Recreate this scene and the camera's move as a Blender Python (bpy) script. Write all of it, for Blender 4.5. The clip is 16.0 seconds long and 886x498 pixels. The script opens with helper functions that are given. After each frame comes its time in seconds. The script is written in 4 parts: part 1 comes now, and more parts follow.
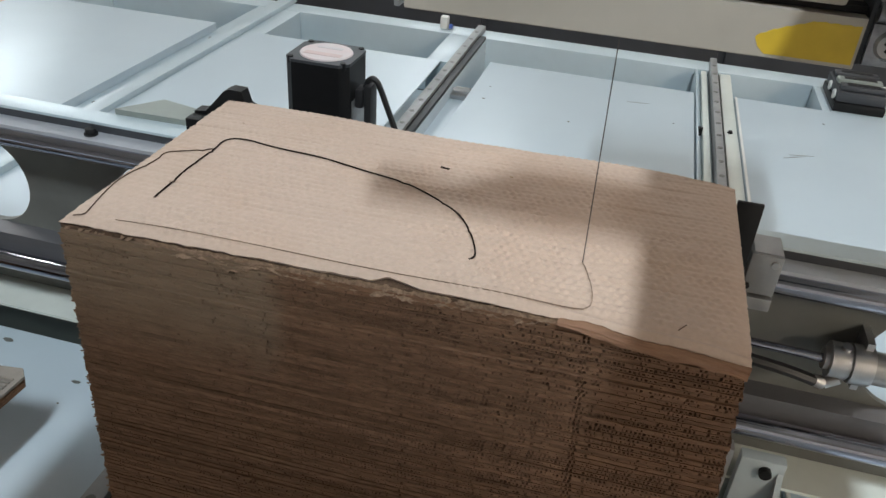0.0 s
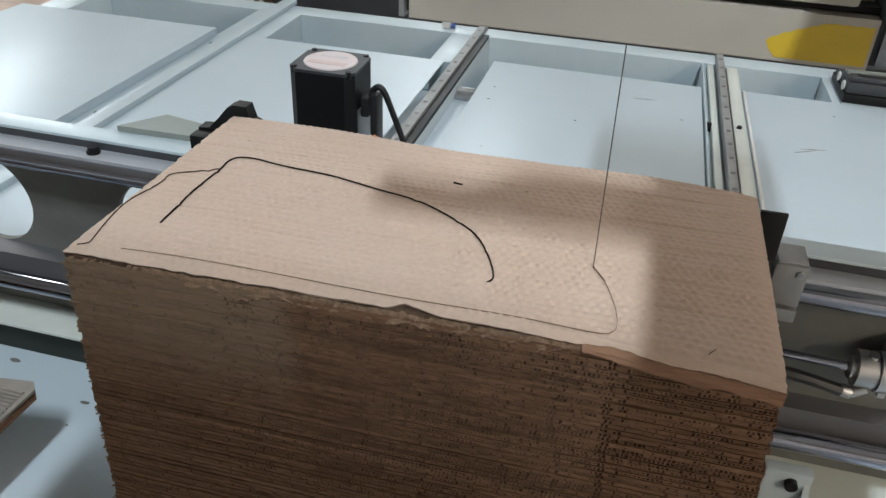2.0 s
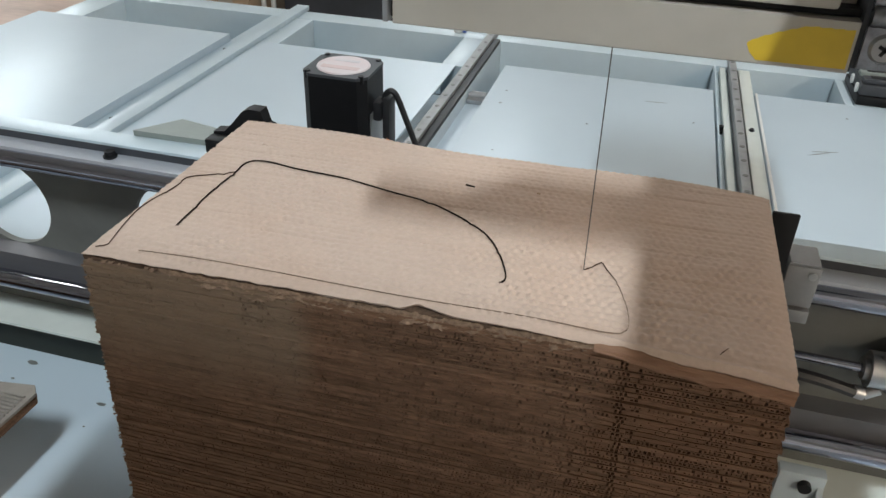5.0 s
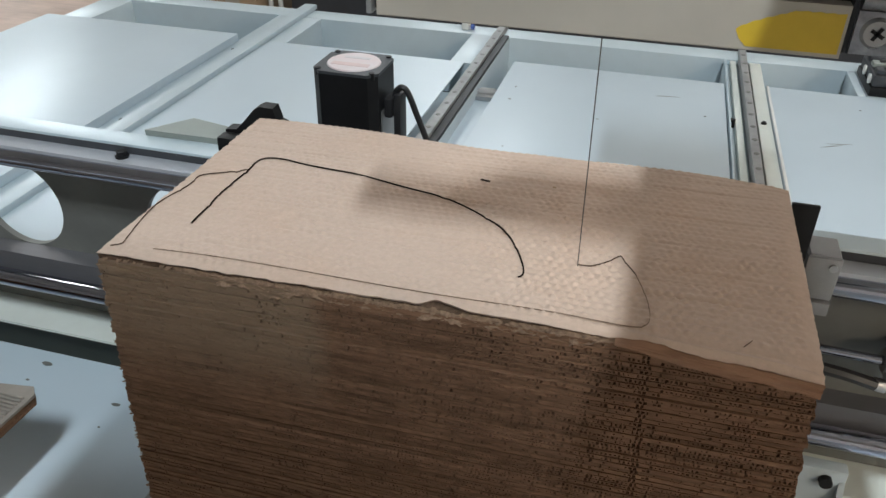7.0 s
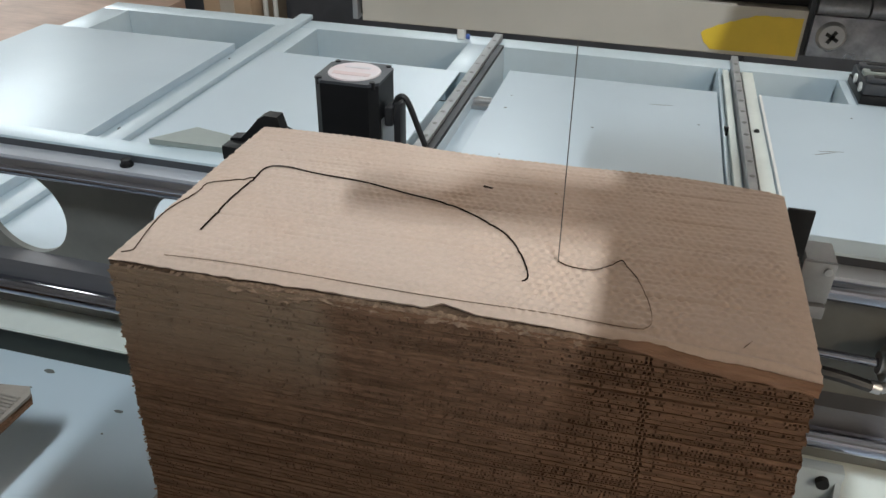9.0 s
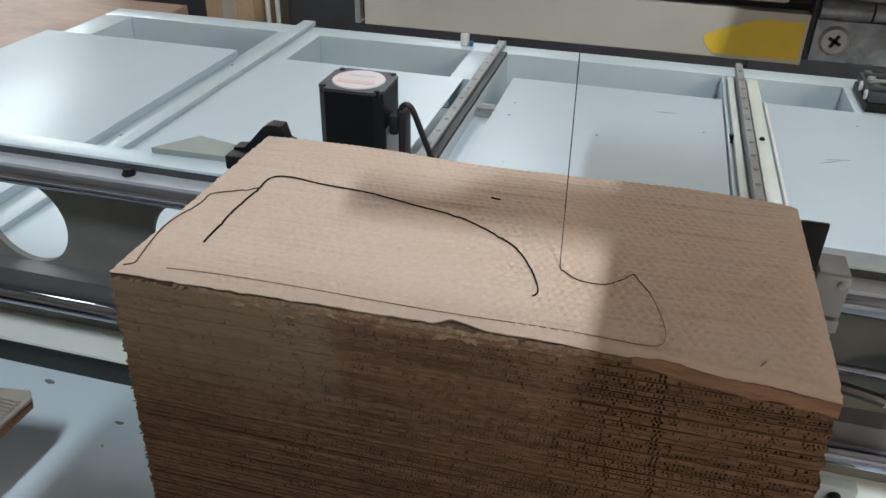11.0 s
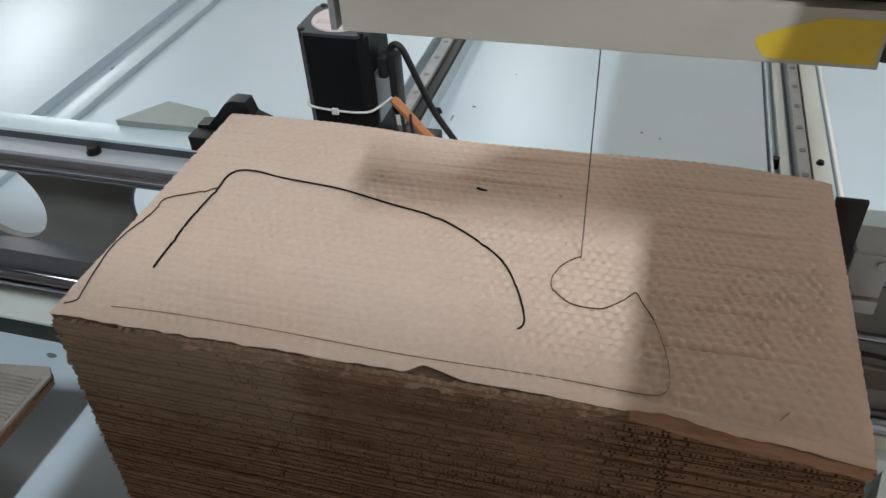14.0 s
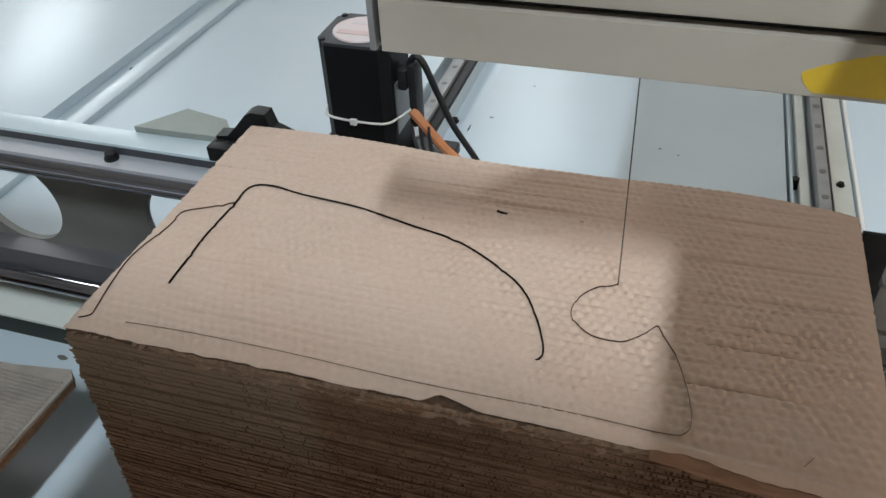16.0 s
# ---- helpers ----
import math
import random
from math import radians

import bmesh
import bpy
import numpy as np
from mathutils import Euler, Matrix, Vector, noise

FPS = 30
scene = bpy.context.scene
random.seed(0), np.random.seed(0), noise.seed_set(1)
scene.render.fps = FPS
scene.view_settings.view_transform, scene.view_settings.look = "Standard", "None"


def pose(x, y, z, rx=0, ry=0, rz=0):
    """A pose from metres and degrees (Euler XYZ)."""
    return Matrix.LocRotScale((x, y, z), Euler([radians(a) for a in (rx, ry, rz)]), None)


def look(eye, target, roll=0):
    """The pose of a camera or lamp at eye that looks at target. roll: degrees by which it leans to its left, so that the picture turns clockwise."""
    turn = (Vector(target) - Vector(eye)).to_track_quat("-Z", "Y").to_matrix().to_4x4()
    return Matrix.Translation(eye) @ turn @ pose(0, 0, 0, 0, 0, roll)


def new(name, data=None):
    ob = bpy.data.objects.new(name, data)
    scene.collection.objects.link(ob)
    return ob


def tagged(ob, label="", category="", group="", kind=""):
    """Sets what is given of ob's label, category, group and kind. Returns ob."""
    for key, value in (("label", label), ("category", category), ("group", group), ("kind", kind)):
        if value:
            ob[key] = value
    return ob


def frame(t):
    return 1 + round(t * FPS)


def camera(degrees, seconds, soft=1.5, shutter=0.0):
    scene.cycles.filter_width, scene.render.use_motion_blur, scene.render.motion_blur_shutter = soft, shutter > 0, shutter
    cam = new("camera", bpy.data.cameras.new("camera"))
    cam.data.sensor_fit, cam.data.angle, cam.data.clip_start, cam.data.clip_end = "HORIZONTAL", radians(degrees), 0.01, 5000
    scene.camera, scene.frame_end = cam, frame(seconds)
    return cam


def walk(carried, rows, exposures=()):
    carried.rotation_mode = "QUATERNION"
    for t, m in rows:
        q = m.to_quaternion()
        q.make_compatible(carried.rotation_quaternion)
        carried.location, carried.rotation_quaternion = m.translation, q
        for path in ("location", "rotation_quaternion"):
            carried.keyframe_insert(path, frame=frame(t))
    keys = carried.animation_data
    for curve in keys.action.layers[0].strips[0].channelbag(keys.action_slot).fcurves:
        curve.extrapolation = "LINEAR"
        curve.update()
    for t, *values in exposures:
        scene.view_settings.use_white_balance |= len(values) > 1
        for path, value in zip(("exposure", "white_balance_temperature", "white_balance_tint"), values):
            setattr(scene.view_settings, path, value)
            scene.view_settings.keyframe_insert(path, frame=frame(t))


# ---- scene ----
cam = camera(58.7, 16.0, soft=1.5)
PATH = [
    (0, (0.282, -0.302, 0.225), (-0.098, 1.347, -0.84), 4.2),
    (0.5, (0.276, -0.309, 0.232), (-0.093, 1.34, -0.838), 3.5),
    (1, (0.277, -0.301, 0.23), (-0.094, 1.351, -0.836), 2.9),
    (1.5, (0.275, -0.292, 0.23), (-0.108, 1.351, -0.844), 2.5),
    (2, (0.271, -0.285, 0.229), (-0.118, 1.355, -0.847), 2.7),
    (2.5, (0.272, -0.289, 0.23), (-0.114, 1.351, -0.848), 2.8),
    (3, (0.278, -0.295, 0.229), (-0.112, 1.347, -0.845), 2.8),
    (3.5, (0.277, -0.289, 0.231), (-0.124, 1.352, -0.838), 2.5),
    (6, (0.268, -0.29, 0.228), (-0.16, 1.346, -0.839), 1.8),
    (6.5, (0.267, -0.291, 0.227), (-0.167, 1.342, -0.844), 1.4),
    (7, (0.267, -0.288, 0.226), (-0.173, 1.342, -0.845), 1.0),
    (7.5, (0.266, -0.289, 0.227), (-0.164, 1.348, -0.839), 0.8),
    (8, (0.263, -0.295, 0.228), (-0.163, 1.347, -0.831), 0.9),
    (8.5, (0.265, -0.3, 0.229), (-0.168, 1.345, -0.824), 0.8),
    (9, (0.263, -0.298, 0.229), (-0.164, 1.348, -0.823), 1.1),
    (11.5, (0.257, -0.283, 0.228), (-0.177, 1.37, -0.811), 1.1),
    (12, (0.26, -0.268, 0.229), (-0.175, 1.384, -0.811), 0.8),
    (12.5, (0.262, -0.246, 0.235), (-0.15, 1.365, -0.877), -1.3),
    (13, (0.259, -0.226, 0.244), (-0.168, 1.319, -0.953), -2.4),
    (13.5, (0.262, -0.21, 0.248), (-0.19, 1.288, -0.998), -3.4),
    (14, (0.264, -0.203, 0.253), (-0.209, 1.255, -1.031), -3.8),
    (14.5, (0.268, -0.202, 0.258), (-0.213, 1.259, -1.02), -3.4),
    (15, (0.265, -0.199, 0.255), (-0.226, 1.251, -1.031), -3.3),
    (15.5, (0.261, -0.197, 0.259), (-0.229, 1.255, -1.026), -2.8),
    (16, (0.257, -0.194, 0.258), (-0.241, 1.261, -1.02), -2.7),
]
walk(cam, [(t, look(eye, target, roll)) for t, eye, target, roll in PATH], [(0.0, 0.13), (9.0, 0.13), (12.0, 0.1), (14.0, 0.02), (16.0, 0.02)])

# ---- world, lights ----
def make_world():
    w = bpy.data.worlds.new("sky")
    scene.world = w
    w.use_nodes = True
    nt = w.node_tree
    sky = nt.nodes.new("ShaderNodeTexSky")
    sky.sky_type, sky.sun_disc = "NISHITA", False
    sky.sun_elevation, sky.sun_rotation = radians(35), radians(320)
    nt.links.new(sky.outputs[0], nt.nodes["Background"].inputs[0])
    nt.nodes["Background"].inputs[1].default_value = 0.12


def area_lamp(name, eye, target, sx, sy, watts, colour):
    d = bpy.data.lights.new(name, "AREA")
    d.shape, d.size, d.size_y, d.energy, d.color = "RECTANGLE", sx, sy, watts, colour
    ob = new(name, d)
    ob.matrix_world = look(eye, target)
    return ob


HALL = (-4.6, 5.2, -4.2, 6.4, -0.95, 2.75)      # x0 x1 y0 y1 floor ceiling
KEY = (0.84, -1.5, 2.62)                        # the tube over the operator's side
WARM_FILL = (4.3, -3.4, 2.62)                          # an unseen warmer tube farther off, added to fill the front's right side
# unseen tubes towards the back of the hall, added for ambient fill
FILL_LAMPS = ((-2.6, 1.6), (0.98, 1.9), (3.4, 1.9), (-2.6, 4.6), (0.98, 4.9))
make_world()
area_lamp("unseen_tube", KEY, (KEY[0], KEY[1], -1), 0.085, 0.65, 81, (0.85, 0.95, 1.0))
area_lamp("unseen_tube", WARM_FILL, (WARM_FILL[0], WARM_FILL[1], -1), 0.14, 1.3, 160, (1.0, 0.855, 0.68))
for lx, ly in FILL_LAMPS:
    area_lamp("unseen_tube", (lx, ly, 2.62), (lx, ly, -1), 0.14, 1.3, 9, (1.0, 0.97, 0.93))
area_lamp("window_light", (-4.52, 4.7, 1.55), (0, 1.0, 0.0), 0.95, 0.85, 40, (0.82, 0.94, 1.0))
area_lamp("window_light", (-1.4, 6.32, 2.05), (-0.5, 0, 0.0), 0.95, 0.85, 20, (0.82, 0.94, 1.0))


# ---- materials ----
def mat(name, base, rough=0.5, metal=0.0, vary=0.12, scale=40.0, bump=0.1, stretch=(1, 1, 1), stain=None, stain_scale=6.0, fine=None, spec=0.5, per_piece=0.0):
    m = bpy.data.materials.new(name)
    m.use_nodes = True
    nt = m.node_tree
    n, l = nt.nodes, nt.links
    bsdf = n["Principled BSDF"]
    tc = n.new("ShaderNodeTexCoord")
    mp = n.new("ShaderNodeMapping")
    mp.inputs["Scale"].default_value = stretch
    co = tc.outputs["Object"]
    if per_piece:
        info = n.new("ShaderNodeObjectInfo")
        add = n.new("ShaderNodeVectorMath")
        add.operation = "MULTIPLY_ADD"
        add.inputs[0].default_value = (9.0, 5.0, 7.0)
        l.new(info.outputs["Random"], add.inputs[1])
        l.new(co, add.inputs[2])
        co = add.outputs[0]
    l.new(co, mp.inputs["Vector"])
    n1 = n.new("ShaderNodeTexNoise")
    n1.inputs["Scale"].default_value, n1.inputs["Detail"].default_value, n1.inputs["Roughness"].default_value = scale, 6, 0.65
    l.new(mp.outputs[0], n1.inputs["Vector"])
    n2 = n.new("ShaderNodeTexNoise")
    n2.inputs["Scale"].default_value, n2.inputs["Detail"].default_value = stain_scale, 3
    l.new(co, n2.inputs["Vector"])
    r1 = n.new("ShaderNodeMapRange")
    r1.inputs["From Min"].default_value, r1.inputs["From Max"].default_value = 0.3, 0.7
    r1.inputs["To Min"].default_value, r1.inputs["To Max"].default_value = 1 - vary, 1 + vary
    l.new(n1.outputs["Fac"], r1.inputs["Value"])
    mul = n.new("ShaderNodeVectorMath")
    mul.operation = "MULTIPLY"
    mix = n.new("ShaderNodeMix")
    mix.data_type = "RGBA"
    mix.inputs[6].default_value = (*base, 1)
    mix.inputs[7].default_value = (*(stain or [c * 0.8 for c in base]), 1)
    r2 = n.new("ShaderNodeMapRange")
    r2.inputs["From Min"].default_value, r2.inputs["From Max"].default_value = 0.45, 0.75
    l.new(n2.outputs["Fac"], r2.inputs["Value"])
    l.new(r2.outputs[0], mix.inputs[0])
    l.new(mix.outputs[2], mul.inputs[0])
    value = r1.outputs[0]
    if per_piece:
        oi = n.new("ShaderNodeObjectInfo")
        r3 = n.new("ShaderNodeMapRange")
        r3.inputs["To Min"].default_value, r3.inputs["To Max"].default_value = 1 - per_piece, 1 + per_piece
        l.new(oi.outputs["Random"], r3.inputs["Value"])
        mm = n.new("ShaderNodeMath")
        mm.operation = "MULTIPLY"
        l.new(value, mm.inputs[0])
        l.new(r3.outputs[0], mm.inputs[1])
        value = mm.outputs[0]
    l.new(value, mul.inputs[1])
    l.new(mul.outputs[0], bsdf.inputs["Base Color"])
    bsdf.inputs["Metallic"].default_value = metal
    bsdf.inputs["Specular IOR Level"].default_value = spec
    r4 = n.new("ShaderNodeMapRange")
    r4.inputs["To Min"].default_value, r4.inputs["To Max"].default_value = max(0.02, rough - 0.1), min(1, rough + 0.1)
    l.new(n2.outputs["Fac"], r4.inputs["Value"])
    l.new(r4.outputs[0], bsdf.inputs["Roughness"])
    bp = n.new("ShaderNodeBump")
    bp.inputs["Strength"].default_value, bp.inputs["Distance"].default_value = bump, 0.002
    l.new(n1.outputs["Fac"], bp.inputs["Height"])
    l.new(bp.outputs[0], bsdf.inputs["Normal"])
    return m


BED = mat("bed_paint", (0.495, 0.585, 0.64), 0.36, 0, 0.03, 25, 0.02, stain=(0.465, 0.55, 0.6), stain_scale=2.5)
TRAY = mat("tray_paint", (0.51, 0.6, 0.67), 0.36, 0, 0.02, 3.5, 0.12, stain=(0.475, 0.56, 0.63), stain_scale=3.0)
BEIGE = mat("beige_paint", (0.42, 0.385, 0.335), 0.42, 0, 0.05, 30, 0.05, stain=(0.37, 0.335, 0.285), stain_scale=12)
YELLOW = mat("yellow_paint", (0.62, 0.42, 0.03), 0.45, 0, 0.08, 60, 0.1, stain=(0.55, 0.36, 0.03), stain_scale=40)
CARD_TOP = mat("kraft_liner", (0.54, 0.417, 0.343), 0.75, 0, 0.07, 260, 0.1, stain=(0.53, 0.395, 0.315), stain_scale=14, spec=0.25)
# the top liner again for the front fold, its shade put into the colour
CARD_FOLD = mat("shaded_liner", (0.27, 0.158, 0.105), 0.8, 0, 0.18, 160, 0.4, stretch=(0.25, 1, 1.6), stain=(0.25, 0.14, 0.09), stain_scale=45, spec=0.15)
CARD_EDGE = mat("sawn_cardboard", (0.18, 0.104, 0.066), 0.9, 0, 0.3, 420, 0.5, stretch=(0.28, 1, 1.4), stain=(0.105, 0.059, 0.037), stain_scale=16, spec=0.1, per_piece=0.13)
SCRAPTOP = mat("grey_corrugated", (0.25, 0.225, 0.2), 0.85, 0, 0.15, 60, 0.2)
CRUSHED = mat("crushed_edge", (0.12, 0.078, 0.054), 0.9, 0, 0.4, 300, 0.5, spec=0.1)
FIBRE = mat("torn_fibre", (0.26, 0.175, 0.122), 0.9, 0, 0.35, 400, 0.3, spec=0.1)
KERF = mat("scorched_cut", (0.012, 0.008, 0.006), 0.9, 0, 0.2, 300, 0.1, spec=0.05)
RAILSTEEL = mat("matt_rail_steel", (0.34, 0.345, 0.35), 0.55, 0.5, 0.08, 60, 0.03, stain=(0.27, 0.275, 0.28), stain_scale=20)
STEEL = mat("ground_steel", (0.52, 0.52, 0.53), 0.38, 1, 0.05, 80, 0.02)
CHROME = mat("chrome_shaft", (0.42, 0.43, 0.5), 0.09, 1, 0.03, 60, 0.01)
ALU = mat("anodised_aluminium", (0.56, 0.585, 0.64), 0.34, 0.45, 0.06, 60, 0.05, stretch=(0.1, 1, 1))
DARKALU = mat("dark_anodised", (0.2, 0.2, 0.215), 0.5, 0.6, 0.08, 60, 0.05, stretch=(0.1, 1, 1))
HAIRCUT = mat("hair_cut", (0.25, 0.185, 0.14), 0.9, 0, 0.3, 120, 0.1, spec=0.05)
FINECUT = mat("fine_cut", (0.07, 0.046, 0.033), 0.9, 0, 0.2, 300, 0.1, spec=0.05)
ALUBLOCK = mat("machined_aluminium", (0.36, 0.36, 0.365), 0.4, 0.7, 0.06, 90, 0.05)
BLACK = mat("black_steel", (0.007, 0.007, 0.008), 0.5, 0, 0.15, 80, 0.06, spec=0.3)
RUBBER = mat("black_cable", (0.018, 0.018, 0.02), 0.5, 0, 0.1, 100, 0.05)
ORANGE = mat("orange_cable", (0.55, 0.22, 0.1), 0.5, 0, 0.08, 90, 0.03)
DARKWEB = mat("dark_grey_paint", (0.16, 0.165, 0.155), 0.5, 0, 0.08, 40, 0.06, stain=(0.11, 0.11, 0.105), stain_scale=9)
HINGE = mat("worn_hinge_steel", (0.3, 0.3, 0.32), 0.3, 1, 0.35, 110, 0.25, stain=(0.16, 0.16, 0.18), stain_scale=60)
LABEL = mat("motor_label", (0.7, 0.62, 0.63), 0.35, 0, 0.06, 30, 0.02, stain=(0.66, 0.5, 0.5), stain_scale=30)
WIRESTEEL = mat("wire_steel", (0.1, 0.095, 0.09), 0.5, 0.6, 0.1, 300, 0.05)
WHITE = mat("white_nylon", (0.78, 0.78, 0.76), 0.5, 0, 0.03, 50, 0.02)
GREENPLATE = mat("grey_green_plate", (0.25, 0.28, 0.26), 0.5, 0, 0.08, 40, 0.05)
FLANGE = mat("white_flange_paint", (0.7, 0.74, 0.7), 0.4, 0, 0.04, 25, 0.03, stain=(0.6, 0.64, 0.6), stain_scale=8)
# near-black green: the shade inside the lower channel is put into this colour
SHADEGREEN = mat("shaded_channel_green", (0.022, 0.027, 0.022), 0.55, 0, 0.1, 30, 0.04, spec=0.3)
CONCRETE = mat("concrete_floor", (0.30, 0.27, 0.25), 0.7, 0, 0.15, 5, 0.2, stain=(0.22, 0.2, 0.19), stain_scale=1.2)
WALL = mat("painted_wall", (0.62, 0.62, 0.6), 0.8, 0, 0.05, 3, 0.1)
DARKWALL = mat("warm_wall", (0.5, 0.48, 0.46), 0.8, 0, 0.05, 3, 0.1)
PLY = mat("pink_plywood", (0.6, 0.44, 0.36), 0.6, 0, 0.1, 12, 0.05, stretch=(1, 6, 1))
BOXES = mat("brown_carton", (0.42, 0.3, 0.2), 0.8, 0, 0.1, 20, 0.05)
DARKMACH = mat("dark_machine_paint", (0.045, 0.048, 0.056), 0.5, 0, 0.2, 10, 0.05)
BLUE = mat("blue_hose", (0.06, 0.12, 0.42), 0.4, 0, 0.1, 30, 0.02)


def paled_corner(m, x1, z0):
    """A paler, greyer tone mixed into the upper corner of the sawn face, up to x1 and down to z0."""
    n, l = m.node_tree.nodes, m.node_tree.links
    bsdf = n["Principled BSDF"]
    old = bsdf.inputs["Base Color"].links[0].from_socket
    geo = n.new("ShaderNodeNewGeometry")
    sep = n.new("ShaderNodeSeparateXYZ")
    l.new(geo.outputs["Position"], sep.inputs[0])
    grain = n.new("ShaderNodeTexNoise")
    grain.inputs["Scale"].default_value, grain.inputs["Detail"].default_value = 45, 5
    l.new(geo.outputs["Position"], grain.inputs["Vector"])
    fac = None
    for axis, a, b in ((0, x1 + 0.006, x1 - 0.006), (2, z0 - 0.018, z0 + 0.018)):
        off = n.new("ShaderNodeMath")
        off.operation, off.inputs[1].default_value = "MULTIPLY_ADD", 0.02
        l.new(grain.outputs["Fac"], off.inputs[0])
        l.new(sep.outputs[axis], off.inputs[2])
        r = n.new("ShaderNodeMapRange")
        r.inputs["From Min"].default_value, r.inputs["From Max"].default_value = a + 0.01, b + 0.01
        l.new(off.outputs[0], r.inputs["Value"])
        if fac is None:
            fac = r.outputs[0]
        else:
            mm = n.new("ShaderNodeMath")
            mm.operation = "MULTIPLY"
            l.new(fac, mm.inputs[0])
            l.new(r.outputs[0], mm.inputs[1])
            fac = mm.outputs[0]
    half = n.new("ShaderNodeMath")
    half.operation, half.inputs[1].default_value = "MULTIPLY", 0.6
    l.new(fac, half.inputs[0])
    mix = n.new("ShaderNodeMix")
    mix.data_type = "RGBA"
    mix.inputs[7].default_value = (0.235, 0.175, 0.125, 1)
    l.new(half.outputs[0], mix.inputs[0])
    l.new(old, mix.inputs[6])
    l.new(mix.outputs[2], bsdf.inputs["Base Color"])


paled_corner(CARD_EDGE, 0.128, -0.055)


def emit(name, colour, strength):
    m = bpy.data.materials.new(name)
    m.use_nodes = True
    b = m.node_tree.nodes["Principled BSDF"]
    b.inputs["Base Color"].default_value = (0.8, 0.8, 0.8, 1)
    b.inputs["Emission Color"].default_value, b.inputs["Emission Strength"].default_value = (*colour, 1), strength
    return m


PANE = emit("daylit_pane", (0.88, 0.95, 1.0), 5.0)
TUBE = emit("tube_diffuser", (1, 0.98, 0.94), 8.0)


# ---- mesh helpers ----
def box(bm, x0, x1, y0, y1, z0, z1, bevel=0.0):
    r = bmesh.ops.create_cube(bm, size=1)
    bmesh.ops.scale(bm, verts=r["verts"], vec=(x1 - x0, y1 - y0, z1 - z0))
    bmesh.ops.translate(bm, verts=r["verts"], vec=((x0 + x1) / 2, (y0 + y1) / 2, (z0 + z1) / 2))
    if bevel:
        edges = list({e for v in r["verts"] for e in v.link_edges})
        bmesh.ops.bevel(bm, geom=edges, offset=bevel, segments=2, affect="EDGES", profile=0.6)
    return bm


def rod(bm, a, b, r, n=16, r2=None):
    a, b = Vector(a), Vector(b)
    c = bmesh.ops.create_cone(bm, cap_ends=True, segments=n, radius1=r, radius2=r if r2 is None else r2, depth=(b - a).length)
    bmesh.ops.transform(bm, matrix=Matrix.Translation((a + b) / 2) @ (b - a).to_track_quat("Z", "Y").to_matrix().to_4x4(), verts=c["verts"])
    return bm


def tube(bm, points, r, n=8, steps=6):
    """A round cable along a smooth line through the points."""
    ps = [Vector(p) for p in points]
    line = []
    for i in range(len(ps) - 1):
        p0, p1, p2, p3 = ps[max(i - 1, 0)], ps[i], ps[i + 1], ps[min(i + 2, len(ps) - 1)]
        for k in range(steps):
            s = k / steps
            line.append(0.5 * ((2 * p1) + (p2 - p0) * s + (2 * p0 - 5 * p1 + 4 * p2 - p3) * s * s + (3 * p1 - p0 - 3 * p2 + p3) * s ** 3))
    line.append(ps[-1])
    rings = []
    for i, p in enumerate(line):
        d = (line[min(i + 1, len(line) - 1)] - line[max(i - 1, 0)]).normalized()
        u = d.cross(Vector((0.3, 0.2, 1)).normalized()).normalized()
        v = d.cross(u)
        rings.append([bm.verts.new(p + r * (math.cos(2 * math.pi * k / n) * u + math.sin(2 * math.pi * k / n) * v)) for k in range(n)])
    for a, b in zip(rings, rings[1:]):
        for k in range(n):
            bm.faces.new((a[k], a[(k + 1) % n], b[(k + 1) % n], b[k]))
    bm.faces.new(rings[0][::-1])
    bm.faces.new(rings[-1])
    return bm


def prism(bm, outline, axis, lo, hi):
    """An outline (pairs) swept along an axis: 'x' takes (y, z), 'y' takes (x, z), 'z' takes (x, y)."""
    def at(p, d):
        return {"x": (d, p[0], p[1]), "y": (p[0], d, p[1]), "z": (p[0], p[1], d)}[axis]
    a = [bm.verts.new(at(p, lo)) for p in outline]
    b = [bm.verts.new(at(p, hi)) for p in outline]
    n = len(a)
    bm.faces.new(a)
    bm.faces.new(b[::-1])
    for i in range(n):
        bm.faces.new((a[i], b[i], b[(i + 1) % n], a[(i + 1) % n]))
    bmesh.ops.recalc_face_normals(bm, faces=list(bm.faces))
    return bm


def mesh_of(name, bm, material, smooth=True):
    me = bpy.data.meshes.new(name)
    bmesh.ops.recalc_face_normals(bm, faces=list(bm.faces))
    bm.to_mesh(me)
    bm.free()
    me.materials.append(material)
    if smooth:
        me.polygons.foreach_set("use_smooth", [True] * len(me.polygons))
        me.set_sharp_from_angle(angle=radians(35))
    return me


def part(name, bm, material, parent, label="", smooth=True):
    ob = new(name, mesh_of(name, bm, material, smooth))
    ob.parent = parent
    if label:
        tagged(ob, label)
    return ob


def solo(name, bm, material, label, category, group="", kind=""):
    return tagged(new(name, mesh_of(name, bm, material)), label, category, group, kind)


def thing(name, place, label, category, group=""):
    ob = new(name)
    ob.location = place
    ob.empty_display_size = 0.05
    return tagged(ob, label, category, group)


B = bmesh.new


